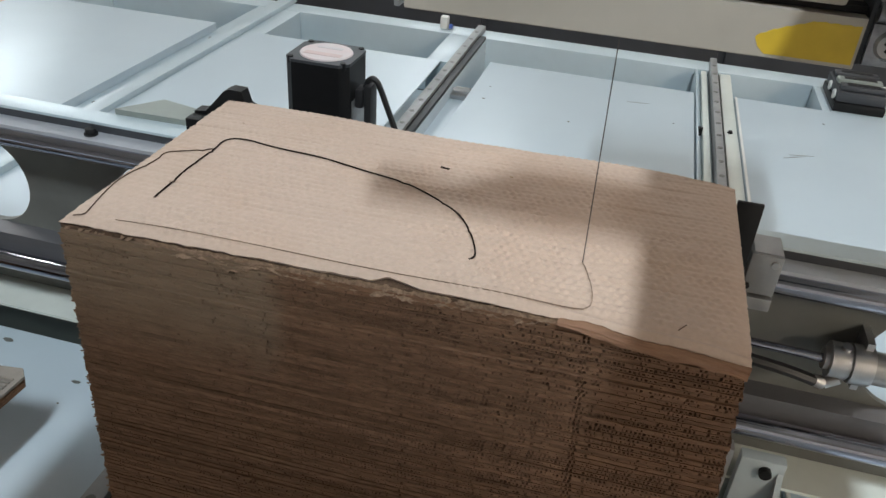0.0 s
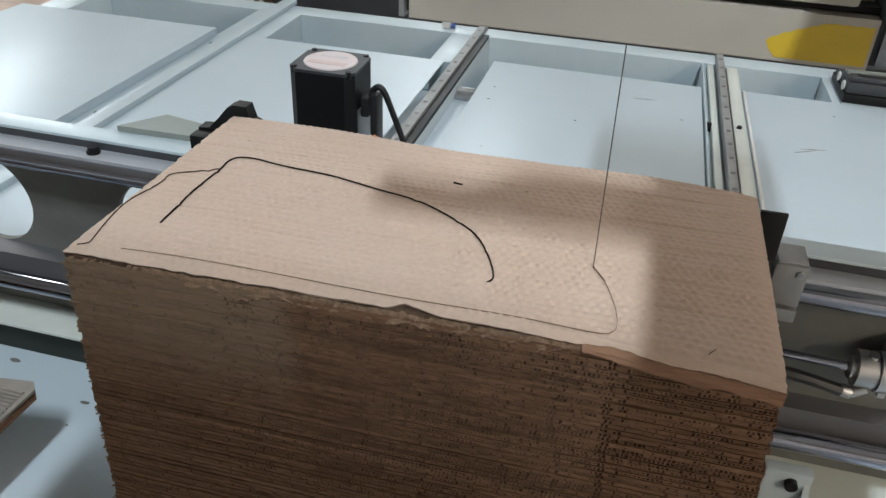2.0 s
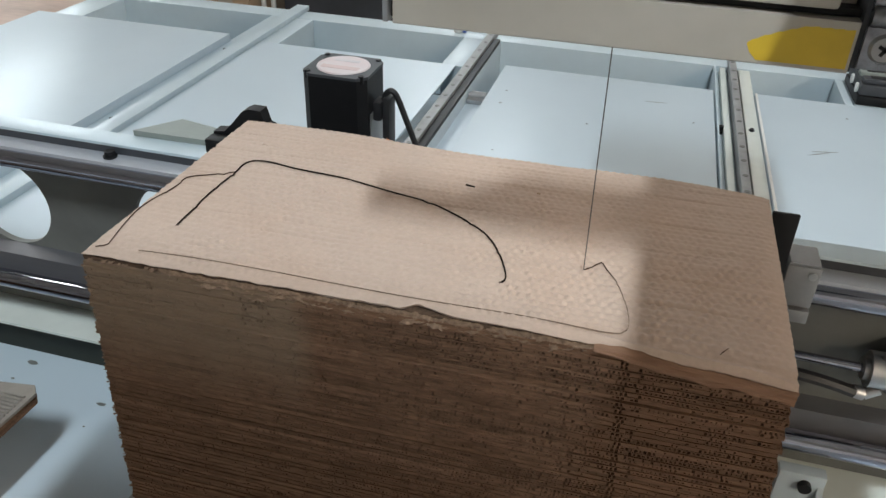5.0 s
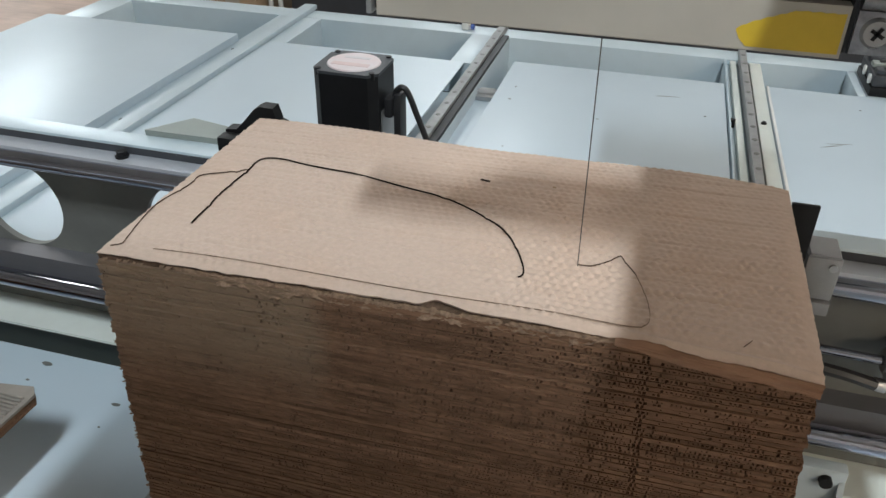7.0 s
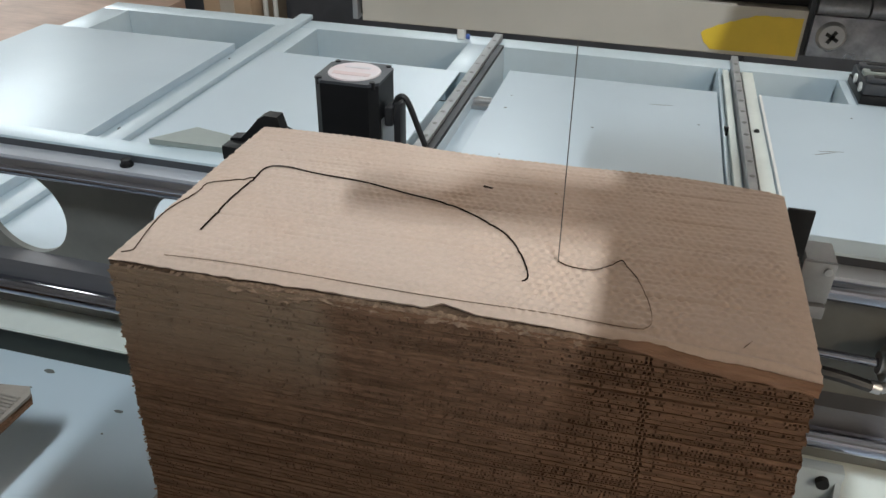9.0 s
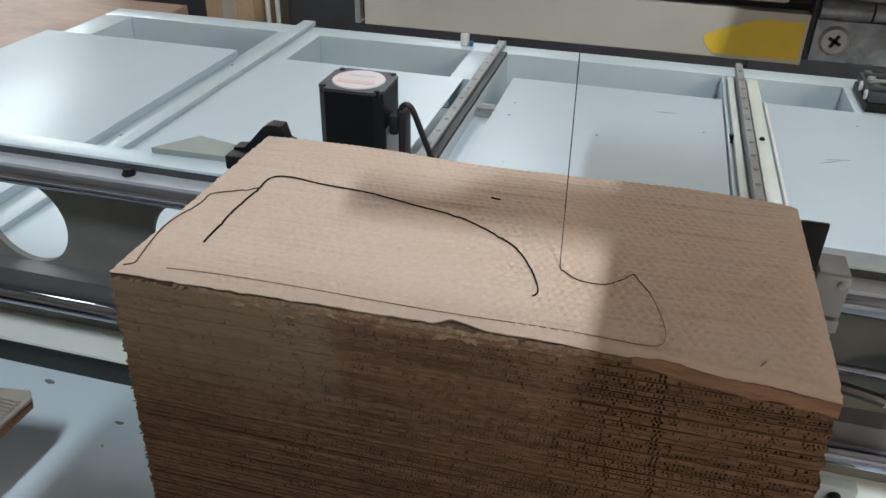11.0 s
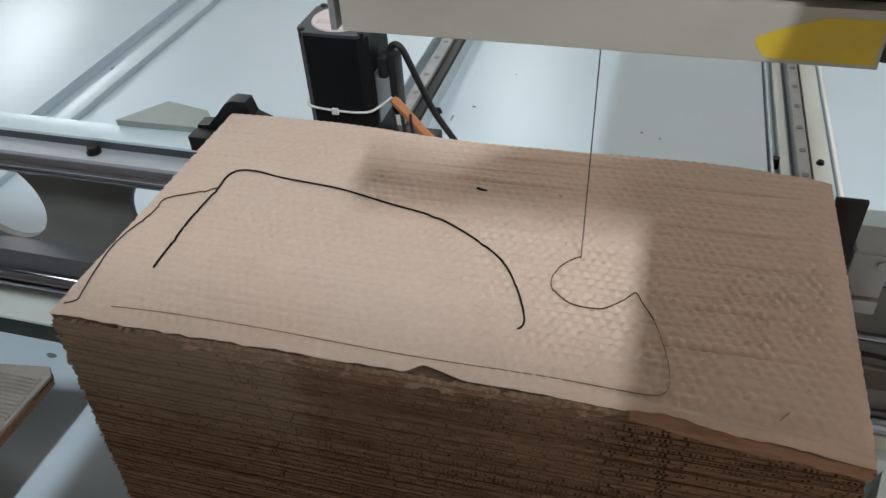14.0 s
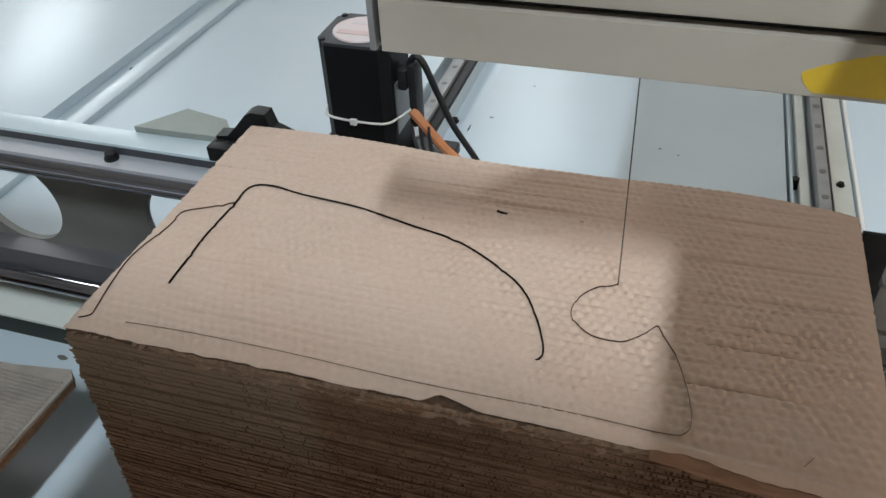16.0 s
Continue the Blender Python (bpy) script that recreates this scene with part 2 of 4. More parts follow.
# ---- hall ----
def hall():
    x0, x1, y0, y1, z0, z1 = HALL
    solo("floor", box(B(), x0, x1, y0, y1, z0 - 0.1, z0), CONCRETE, "worn grey concrete workshop floor", "floor", kind="structure")
    solo("ceiling", box(B(), x0 - 0.2, x1 + 0.2, y0 - 0.2, y1 + 0.2, z1, z1 + 0.1), WALL, "plain white workshop ceiling", "ceiling", kind="structure")
    solo("wall_south", box(B(), x0, x1, y0 - 0.15, y0, z0, z1), DARKWALL, "plain grey-beige workshop wall", "wall", kind="structure")
    solo("wall_east", box(B(), x1, x1 + 0.15, y0, y1, z0, z1), WALL, "plain painted workshop wall", "wall", kind="structure")
    def window(place, turn, n):
        win = tagged(thing("window_1", place, "daylit workshop window in a white frame", "window"), kind="structure")
        win.rotation_euler = (0, 0, turn)
        for i in range(n):
            a = i * 0.5
            for f in ((a, a + 0.03, 0, 0.9), (a + 0.47, a + 0.5, 0, 0.9), (a + 0.0305, a + 0.4695, 0, 0.03), (a + 0.0305, a + 0.4695, 0.87, 0.9)):
                part("window_frame", box(B(), f[0], f[1], 0.02, 0.1, f[2], f[3]), WHITE, win)
            part("pane", box(B(), a + 0.0305, a + 0.4695, 0.05, 0.056, 0.0305, 0.8695), PANE, win)
    # west wall, opening y 4.2 to 5.2; north wall, opening x -1.9 to -0.9
    for k, a in enumerate(((y0, 4.2, z0, z1), (5.2, y1, z0, z1), (4.2, 5.2, z0, 1.1), (4.2, 5.2, 2.0, z1))):
        solo("wall_west", box(B(), x0 - 0.15, x0, a[0], a[1], a[2], a[3]), WALL, "painted workshop wall beside a window", "wall", kind="structure")
    for k, a in enumerate(((x0, -1.9, z0, z1), (-0.9, x1, z0, z1), (-1.9, -0.9, z0, 1.6), (-1.9, -0.9, 2.5, z1))):
        solo("wall_north", box(B(), a[0], a[1], y1, y1 + 0.15, a[2], a[3]), WALL, "painted workshop wall beside a window", "wall", kind="structure")
    window((x0, 4.2, 1.1), radians(90), 2)
    window((-1.9, y1, 1.6), 0, 2)
    for lx, ly in (KEY[:2], WARM_FILL[:2], *FILL_LAMPS):
        t = thing("ceiling_light", (lx, ly, z1), "unseen white batten tube light assumed under the ceiling", "ceiling light", "tube lights")
        part("housing", box(B(), -0.09, 0.09, -0.68, 0.68, -0.08, 0, 0.008), WHITE, t)
        part("diffuser", box(B(), -0.06, 0.06, -0.64, 0.64, -0.11, -0.08, 0.01), TUBE, t)


# ---- machine bed ----
TRAY_Z, RIB_Z = -0.297, -0.30
RIBS = ((-0.586, -0.482, -0.30), (-0.0765, -0.041, -0.30), (0.4045, 0.4755, -0.311))


def socket_bolt(parent, x, y, z, r=0.006, h=0.006):
    bm = rod(B(), (x, y, z), (x, y, z + h), r, 14)
    rod(bm, (x, y, z - 0.001), (x, y, z + h * 0.35), r * 1.35, 14)
    return part("bolt", bm, BLACK, parent)


def machine_bed():
    bed = thing("machine_bed", (0, 0, HALL[4]), "pale green painted steel machine bed with recessed trays", "machine bed")
    bed.location = (0, 0, 0)
    y0, y1 = -0.9, 1.38
    part("cross_beam", box(B(), -1.05, 1.3, 1.38, 1.44, -0.44, RIB_Z, 0.003), BED, bed, "far pale green cross beam")
    part("cross_beam", box(B(), -1.05, 1.3, y0 - 0.06, y0, -0.44, RIB_Z, 0.003), BED, bed)
    for a, b, top in RIBS:
        part("rib", box(B(), a, b, y0, 1.379, -0.44, top, 0.002), BED, bed)
    part("rib", box(B(), 0.638, 0.653, 1.232, 1.379, -0.44, RIB_Z, 0.002), BED, bed)
    part("rib_end", box(B(), -0.125, -0.0768, 1.19, 1.379, -0.44, RIB_Z + 0.0005, 0.002), BED, bed)
    part("rib_bar", box(B(), -0.552, -0.522, y0, 1.45, RIB_Z + 0.0002, -0.289, 0.0015), BED, bed, "raised pale green bar")
    part("side_beam", box(B(), -1.05, -0.976, 1.16, 1.379, -0.44, RIB_Z, 0.003), BED, bed)
    part("side_beam", box(B(), -1.05, -0.976, y0, 1.1595, -0.44, -0.33, 0.003), BED, bed)
    part("side_beam", box(B(), 1.24, 1.3, y0, 1.379, -0.44, RIB_Z, 0.003), BED, bed)
    trays = ((-1.05, -0.582, 1.176, -0.284, 0.0158), (-0.513, -0.094, 1.187, TRAY_Z, 0.0028), (0.0, 0.4015, 1.223, TRAY_Z, 0.0028), (0.4765, 1.235, 1.23, TRAY_Z, 0.012))
    for a, b, far, top, deep in trays:
        bm = box(B(), a, b, y0 + 0.004, far, top - deep, top, 0.0012)
        if b == -0.094:                                      # this sheet reaches farther in before the gantry
            bm = prism(B(), ((a, y0 + 0.004), (-0.078, y0 + 0.004), (-0.078, 0.26), (b, 0.26), (b, far), (a, far)), "z", top - deep, top)
        part("tray", bm, TRAY, bed, "glossy pale grey-green sheet metal tray")
    part("bottom_plate", box(B(), -1.04, 1.29, y0, 1.379, -0.45, -0.441), BED, bed)
    for x in (-1.0, -0.53, 0.43, 1.25):
        for y in (-0.85, 1.36):
            part("leg", box(B(), x - 0.04, x + 0.04, y - 0.04, y + 0.04, HALL[4], -0.451, 0.004), BED, bed)
    # rails on the ribs
    for x, w in ((-0.0645, 0.0175), (0.44, 0.0135)):
        bm = box(B(), x - w / 2, x + w / 2, y0, 1.43, RIB_Z + 0.0001 if x < 0 else RIB_Z - 0.0109, RIB_Z + 0.013, 0.0015)
        rail = part("linear_rail", bm, RAILSTEEL, bed, "ground steel guide rail with counterbored holes")
        for i in range(28):
            y = y0 + 0.03 + i * 0.0535 + 0.8
            if y > 1.42:
                break
            part("rail_hole", rod(B(), (x, y, RIB_Z + 0.0128), (x, y, RIB_Z + 0.0136), 0.0042, 12), DARKWEB, rail)
    part("edge_strip", box(B(), 0.405, 0.4082, y0, 1.37, -0.3109, -0.295, 0.0008), BED, bed)
    part("edge_strip", box(B(), 0.4165, 0.4275, y0, 1.37, -0.3109, -0.299, 0.001), FLANGE, bed, "bright painted strip")
    part("black_strip", box(B(), 0.4475, 0.4525, y0, 1.37, -0.3109, -0.3015), BLACK, bed, "dark groove beside the rail")
    part("edge_strip", box(B(), 0.4532, 0.4754, y0, 1.37, -0.3109, RIB_Z, 0.001), FLANGE, bed)
    part("edge_strip", box(B(), 0.4768, 0.481, y0, 1.225, TRAY_Z + 0.0001, TRAY_Z + 0.003, 0.0008), WHITE, bed, "thin white edging")
    part("black_strip", box(B(), -0.0553, -0.0418, y0, 1.37, RIB_Z + 0.0001, RIB_Z + 0.007), BLACK, bed, "black rubber wiper strip")
    part("machined_plate", box(B(), -0.0405, -0.0005, 0.3, 1.12, -0.34, -0.322, 0.001), TRAY, bed, "bright white machined plate")
    part("fitting", rod(rod(box(B(), -0.04, -0.003, 1.058, 1.1, -0.3219, -0.313, 0.002), (-0.034, 1.079, -0.312), (-0.006, 1.079, -0.312), 0.0085, 16), (-0.0395, 1.079, -0.312), (-0.034, 1.079, -0.312), 0.0055, 12), STEEL, bed)
    for y in (0.3, 0.674, 1.05):
        socket_bolt(bed, 0.4123, y, -0.3108, 0.0048, 0.013)
        socket_bolt(bed, 0.4625, y, RIB_Z, 0.0036, 0.004)
        socket_bolt(bed, -0.5545, y + 0.055, RIB_Z, 0.005, 0.008)
    for x, y in ((-0.0065, 0.725), (-0.0365, 0.742), (-0.0065, 0.36)):
        socket_bolt(bed, x, y, -0.322, 0.0045, 0.006)
    rnd = random.Random(12)
    for i in (*range(18), 23, 24, 25):
        x, y = (rnd.uniform(0.02, 0.38), rnd.uniform(0.55, 1.2)) if i < 10 else (rnd.uniform(0.5, 0.95), rnd.uniform(0.5, 1.2)) if i < 18 else (rnd.uniform(-0.5, -0.13), rnd.uniform(0.6, 1.2))
        if i > 22:
            x, y = rnd.uniform(-0.32, -0.14), rnd.uniform(0.06, 0.17)
        r = rnd.uniform(0.0006, 0.0016)
        out = [(x + r * (1 + 0.5 * rnd.random()) * math.cos(k * 1.047) * 1.5, y + r * (1 + 0.5 * rnd.random()) * math.sin(k * 1.047)) for k in range(6)]
        part("scuff_mark", prism(B(), out, "z", TRAY_Z + 0.0001, TRAY_Z + 0.0006), DARKWEB, bed)
    for x, y, r in ((-0.267, 0.187, 0.006), (-0.167, 0.156, 0.0045), (0.03, 0.62, 0.003), (0.045, 0.585, 0.002)):
        out = [(x + r * (0.7 + 0.6 * rnd.random()) * math.cos(k * 0.785), y + 0.45 * r * (0.7 + 0.6 * rnd.random()) * math.sin(k * 0.785)) for k in range(8)]
        part("dust_smudge", prism(B(), out, "z", TRAY_Z + 0.0001, TRAY_Z + 0.0005), DARKWEB, bed, "dark dust smudge")
    for x, y, a in ((0.56, 0.98, 0.5), (0.572, 0.992, 0.2), (0.3, 1.12, 0.1)):
        out = [(x + q * math.cos(a) - v * math.sin(a), y + q * math.sin(a) + v * math.cos(a)) for q, v in ((-0.02, 0), (0, 0.0012), (0.022, 0.0004), (0, -0.0008))]
        part("scratch", prism(B(), out, "z", TRAY_Z + 0.0001, TRAY_Z + 0.0004), DARKWEB, bed)
    return bed


# ---- gantry beam with two shafts ----
def web_plate(x0, x1, z0, z1, y, th, holes, r):
    """A plate with round holes: strips between cells, and a ring of quads in each cell."""
    bm = B()
    zc, half = (z0 + z1) / 2, (z1 - z0) / 2
    edges = [x0]
    for h in holes:
        edges += [h - half, h + half]
    edges.append(x1)
    n = 48
    for i in range(0, len(edges), 2):
        if edges[i + 1] - edges[i] > 1e-4:
            box(bm, edges[i], edges[i + 1], y, y + th, z0, z1)
    for h in holes:
        rings = []
        for yy in (y, y + th):
            sq, ci = [], []
            for k in range(n):
                a = 2 * math.pi * (k + 0.5) / n
                c, s = math.cos(a), math.sin(a)
                f = half / max(abs(c), abs(s))
                sq.append(bm.verts.new((h + f * c, yy, zc + f * s)))
                ci.append(bm.verts.new((h + r * c, yy, zc + r * s)))
            rings.append((sq, ci))
        for k in range(n):
            j = (k + 1) % n
            for sq, ci in rings:
                bm.faces.new((sq[k], sq[j], ci[j], ci[k]))
            bm.faces.new((rings[0][1][k], rings[0][1][j], rings[1][1][j], rings[1][1][k]))
    return bm


def gantry():
    g = thing("gantry_beam", (0, 0, 0), "grey-green gantry beam carrying two chromed guide shafts", "machine beam")
    x0, x1 = -1.15, 1.2
    part("web", web_plate(x0, x1, -0.2, -0.07, 0.224, 0.006, (-0.454, -0.277, -0.1, 0.077, 0.254, 0.53, 0.707), 0.044), DARKWEB, g, "dark grey web plate with round holes")
    part("top_flange", box(B(), x0, x1, 0.2128, 0.2335, -0.0538, -0.051, 0.0008), BED, g)
    # solid flange front; its dark colour stands in for the shade on it
    part("flange_face", box(B(), x0, x1, 0.2135, 0.2325, -0.0697, -0.054), DARKMACH, g, "front face of the top flange, coloured dark for shade")
    part("bottom_flange", prism(B(), ((0.188, -0.2505), (0.262, -0.25), (0.262, -0.281), (0.256, -0.281), (0.256, -0.2535), (0.188, -0.2535)), "x", x0, x1), FLANGE, g, "off-white painted lower channel")
    part("channel_back", box(B(), -0.513, 0.4, 0.2035, 0.2555, -0.2967, -0.254), SHADEGREEN, g, "dark green recessed channel face, blackened for shade")
    part("channel_back", box(B(), x0, -0.5135, 0.2055, 0.2555, -0.2835, -0.254), SHADEGREEN, g)
    part("lower_web", box(B(), x0, x1, 0.226, 0.25, -0.2495, -0.2005), DARKWEB, g)
    up = prism(B(), ((0.1962, -0.0602), (0.2133, -0.0602), (0.2133, -0.0785), (0.2035, -0.0785), (0.2035, -0.0635), (0.1962, -0.0632)), "x", x0, x1)
    part("shaft_support", up, ALU, g, "anodised aluminium shaft support")
    lo = prism(B(), ((0.2075, -0.181), (0.2255, -0.179), (0.2255, -0.2215), (0.2075, -0.2215)), "x", x0, x1)
    part("shaft_support", lo, DARKALU, g, "dark anodised shaft support")
    part("guide_shaft", rod(B(), (x0, 0.1985, -0.0715), (x1, 0.1985, -0.0715), 0.0085, 24), CHROME, g, "chromed round guide shaft")
    part("guide_shaft", rod(B(), (x0, 0.1985, -0.204), (x1, 0.1985, -0.204), 0.0085, 24), CHROME, g, "chromed round guide shaft")
    for x in (-1.1, -0.86, -0.62, -0.38, -0.14, 0.58, 0.82, 1.06):
        bm = rod(B(), (x, 0.2065, -0.0603), (x, 0.2065, -0.0545), 0.0042, 14)
        rod(bm, (x, 0.2065, -0.0601), (x, 0.2065, -0.0585), 0.0056, 14)
        part("bolt", bm, BLACK, g)
    for x in (-0.53, 0.437, -0.9, 1.0):
        part("slide_block", box(B(), x - 0.025, x + 0.025, 0.19, 0.26, -0.2995 if x > 0.9 else (-0.2835 if x < -0.6 else -0.2865), -0.2815, 0.002), STEEL, g)
    return g


# ---- carriage, bearing block, air cylinder ----
def carriage():
    c = thing("carriage", (0, 0, 0), "black steel carriage plate behind the cardboard block", "machine carriage")
    part("back_plate", box(B(), 0.0505, 0.3765, 0.189, 0.197, -0.058, -0.022, 0.001), BLACK, c)
    part("ear", box(B(), 0.3605, 0.3765, 0.1665, 0.1695, -0.06, -0.0005, 0.0005), BLACK, c, "black upright ear with bright top edge")
    bm = prism(B(), ((-0.032, -0.026), (-0.031, -0.0145), (-0.022, -0.0135), (-0.013, -0.004), (-0.006, 0.004), (-0.001, 0.0066), (0.009, 0.0064), (0.012, -0.004), (0.05, -0.02), (0.05, -0.03)), "y", 0.191, 0.2015)
    part("ear", bm, BLACK, c, "black stepped steel bracket")
    part("ear", box(B(), -0.032, -0.013, 0.1785, 0.1905, -0.027, -0.016, 0.001), BLACK, c)
    part("shelf", box(B(), -0.075, 0.06, 0.2465, 0.45, -0.175, -0.163, 0.002), BLACK, c)
    bm = prism(B(), ((-0.133, 0.232), (-0.107, 0.266), (-0.068, 0.258), (-0.048, 0.234)), "z", -0.0508, -0.0458)
    part("cover_plate", bm, GREENPLATE, c, "small grey-green cover plate")
    b = thing("bearing_block", (0, 0, 0), "machined aluminium shaft bearing block with screw holes", "bearing block")
    bm = box(B(), 0.3785, 0.399, 0.169, 0.1895, -0.0665, -0.036, 0.0012)
    part("housing", bm, ALUBLOCK, b)
    part("lip", box(B(), 0.3785, 0.399, 0.167, 0.189, -0.0775, -0.068, 0.001), ALUBLOCK, b)
    bm = prism(B(), ((0.379, -0.0358), (0.3985, -0.0358), (0.3975, -0.0345), (0.38, -0.0345)), "y", 0.1695, 0.1935)
    part("cap", bm, ALUBLOCK, b)
    for x, z in ((0.3945, -0.042), (0.3935, -0.0725)):
        part("screw", rod(B(), (x, 0.1675, z), (x, 0.172, z), 0.0026, 14), STEEL, b)
    part("screw", rod(B(), (0.3805, 0.1675, -0.0605), (0.3805, 0.172, -0.0605), 0.0022, 12), BLACK, b)
    a = thing("air_cylinder", (0, 0, 0), "small chromed air cylinder with clamp and hose", "air cylinder")
    part("piston_rod", rod(B(), (0.36, 0.202, -0.127), (0.462, 0.202, -0.129), 0.0035, 16), CHROME, a)
    part("rod_nut", rod(B(), (0.376, 0.202, -0.1273), (0.388, 0.202, -0.1275), 0.0062, 6), STEEL, a)
    col = rod(B(), (0.4535, 0.202, -0.1285), (0.457, 0.202, -0.1285), 0.0085, 24)
    rod(col, (0.457, 0.202, -0.1285), (0.4695, 0.202, -0.1285), 0.0135, 32)
    rod(col, (0.4695, 0.202, -0.1285), (0.4712, 0.202, -0.1285), 0.012, 32)
    rod(col, (0.4712, 0.202, -0.1285), (0.4855, 0.202, -0.1285), 0.0148, 32)
    rod(col, (0.4655, 0.2, -0.117), (0.4655, 0.199, -0.1125), 0.0035, 14)
    part("clamp", col, STEEL, a, "bright steel clamp collar")
    part("barrel", rod(B(), (0.4845, 0.202, -0.129), (0.64, 0.202, -0.129), 0.0122, 28), ALUBLOCK, a)
    part("fitting", rod(rod(B(), (0.4495, 0.193, -0.143), (0.4575, 0.193, -0.1445), 0.0048, 14), (0.4575, 0.193, -0.1445), (0.4665, 0.194, -0.1385), 0.0042, 12), STEEL, a)
    part("hose", tube(B(), ((0.36, 0.192, -0.131), (0.406, 0.19, -0.1345), (0.43, 0.19, -0.1375), (0.4505, 0.192, -0.1432)), 0.0046), RUBBER, a, "black air hose")
    part("bracket", box(B(), 0.478, 0.483, 0.2, 0.2235, -0.15, -0.108), STEEL, a)
    w = thing("white_bracket", (0, 0, 0), "white painted steel bracket with a black socket bolt", "bracket")
    part("plate", box(B(), 0.418, 0.452, 0.176, 0.187, -0.275, -0.216, 0.002), BED, w)
    part("gusset", prism(B(), ((0.176, -0.275), (0.15, -0.275), (0.176, -0.226)), "x", 0.447, 0.4515), BED, w)
    part("bolt", rod(B(), (0.4375, 0.171, -0.226), (0.4375, 0.176, -0.226), 0.0048, 14), BLACK, w)
    part("post", box(B(), 0.405, 0.412, 0.176, 0.188, -0.299, -0.212, 0.001), STEEL, w)
    part("foot", box(B(), 0.378, 0.452, 0.15, 0.187, -0.2995, -0.276, 0.002), DARKWEB, w)


def motor():
    m = thing("stepper_motor", (0, 0, 0), "black square stepper motor with a round pale label", "motor")
    x0, x1, y0, y1, z0, z1 = -0.0445, 0.0215, 0.371, 0.433, -0.1625, -0.031

    def oct_outline(i, c):
        return ((x0 + i + c, y0 + i), (x1 - i - c, y0 + i), (x1 - i, y0 + i + c), (x1 - i, y1 - i - c), (x1 - i - c, y1 - i), (x0 + i + c, y1 - i), (x0 + i, y1 - i - c), (x0 + i, y0 + i + c))
    part("body", prism(B(), oct_outline(0.0006, 0.008), "z", z0, z1 - 0.003), BLACK, m)
    part("end_cap", prism(B(), oct_outline(0, 0.009), "z", z1 - 0.0029, z1), DARKMACH, m, "dark grey end cap with cut corners")
    bm = B()
    cx, cy = (x0 + x1) / 2, (y0 + y1) / 2
    bmesh.ops.create_cone(bm, cap_ends=True, segments=40, radius1=0.0262, radius2=0.0255, depth=0.0012, matrix=Matrix.Translation((cx, cy, z1 + 0.0006)))
    part("label", bm, LABEL, m, "round pale pink and white label")
    part("label_band", box(B(), cx - 0.019, cx + 0.019, cy - 0.013, cy - 0.005, z1 + 0.0013, z1 + 0.0016), mat("pink_band", (0.66, 0.5, 0.49), 0.4, 0, 0.06, 40, 0.02), m, "faded pink band")
    part("label_band", box(B(), cx - 0.013, cx + 0.013, cy + 0.008, cy + 0.013, z1 + 0.0013, z1 + 0.0016), mat("grey_band", (0.62, 0.57, 0.59), 0.4, 0, 0.06, 40, 0.02), m)
    for px, py in ((x0 + 0.006, y0 + 0.006), (x1 - 0.006, y0 + 0.006), (x0 + 0.006, y1 - 0.006), (x1 - 0.006, y1 - 0.006)):
        part("screw", rod(B(), (px, py, z1 - 0.006), (px, py, z1 + 0.0012), 0.0028, 12), BLACK, m)
    part("side_plate", box(B(), x1, x1 + 0.0012, y0 + 0.012, y1 - 0.012, -0.12, -0.07), ALUBLOCK, m, "bright rating plate")
    part("connector", box(box(B(), x1 + 0.0012, x1 + 0.01, y0 + 0.016, y1 - 0.026, -0.078, -0.058, 0.003), x1 + 0.0101, x1 + 0.018, y0 + 0.018, y1 - 0.024, -0.115, -0.054, 0.003), RUBBER, m, "black cable plug")
    z = -0.102
    tie = [(x0 - 0.001, y1 - 0.02, z + 0.004), (x0 - 0.0012, y0 + 0.008, z + 0.002), (x0 + 0.007, y0 - 0.001, z), (cx, y0 - 0.0014, z - 0.002), (x1 - 0.007, y0 - 0.001, z - 0.001), (x1 + 0.002, y0 + 0.009, z), (x1 + 0.012, y0 + 0.018, z + 0.006)]
    part("cable_tie", tube(B(), tie, 0.0011, 6), WHITE, m, "white cable tie")
    part("tie_lock", box(B(), cx - 0.006, cx, y0 - 0.0045, y0 - 0.0016, z - 0.0045, z + 0.001), WHITE, m)
    c = thing("motor_cable", (0, 0, 0), "black power cable looping down from the motor plug", "cable")
    part("cable", tube(B(), ((0.03, 0.398, -0.062), (0.034, 0.398, -0.051), (0.043, 0.398, -0.052), (0.055, 0.402, -0.085), (0.067, 0.408, -0.12), (0.087, 0.42, -0.165), (0.115, 0.45, -0.25), (0.145, 0.5, -0.321)), 0.003), RUBBER, c)
    o = thing("signal_cable", (0, 0, 0), "orange signal cable hanging beside the motor", "cable")
    part("cable", tube(B(), ((0.034, 0.39, -0.098), (0.043, 0.388, -0.107), (0.062, 0.39, -0.132), (0.09, 0.4, -0.175), (0.125, 0.43, -0.31)), 0.0046), ORANGE, o)
    for k in range(3):
        t = thing("loose_wire", (0, 0, 0), "thin black wire hanging behind the motor", "cable", "loose wires")
        dx = 0.008 * k
        part("wire", tube(B(), ((0.034 + dx, 0.386, -0.11), (0.04 + dx, 0.38, -0.13 - 0.004 * k), (0.052 + dx, 0.385, -0.142), (0.046 + dx, 0.39, -0.165), (0.05 + dx, 0.4, -0.323)), 0.0017, 6), RUBBER, t)


# ---- cardboard block ----
LEAN_Y = math.degrees(math.atan(0.0215))
LX, LY = 0.357, 0.184
PITCH = 0.0027


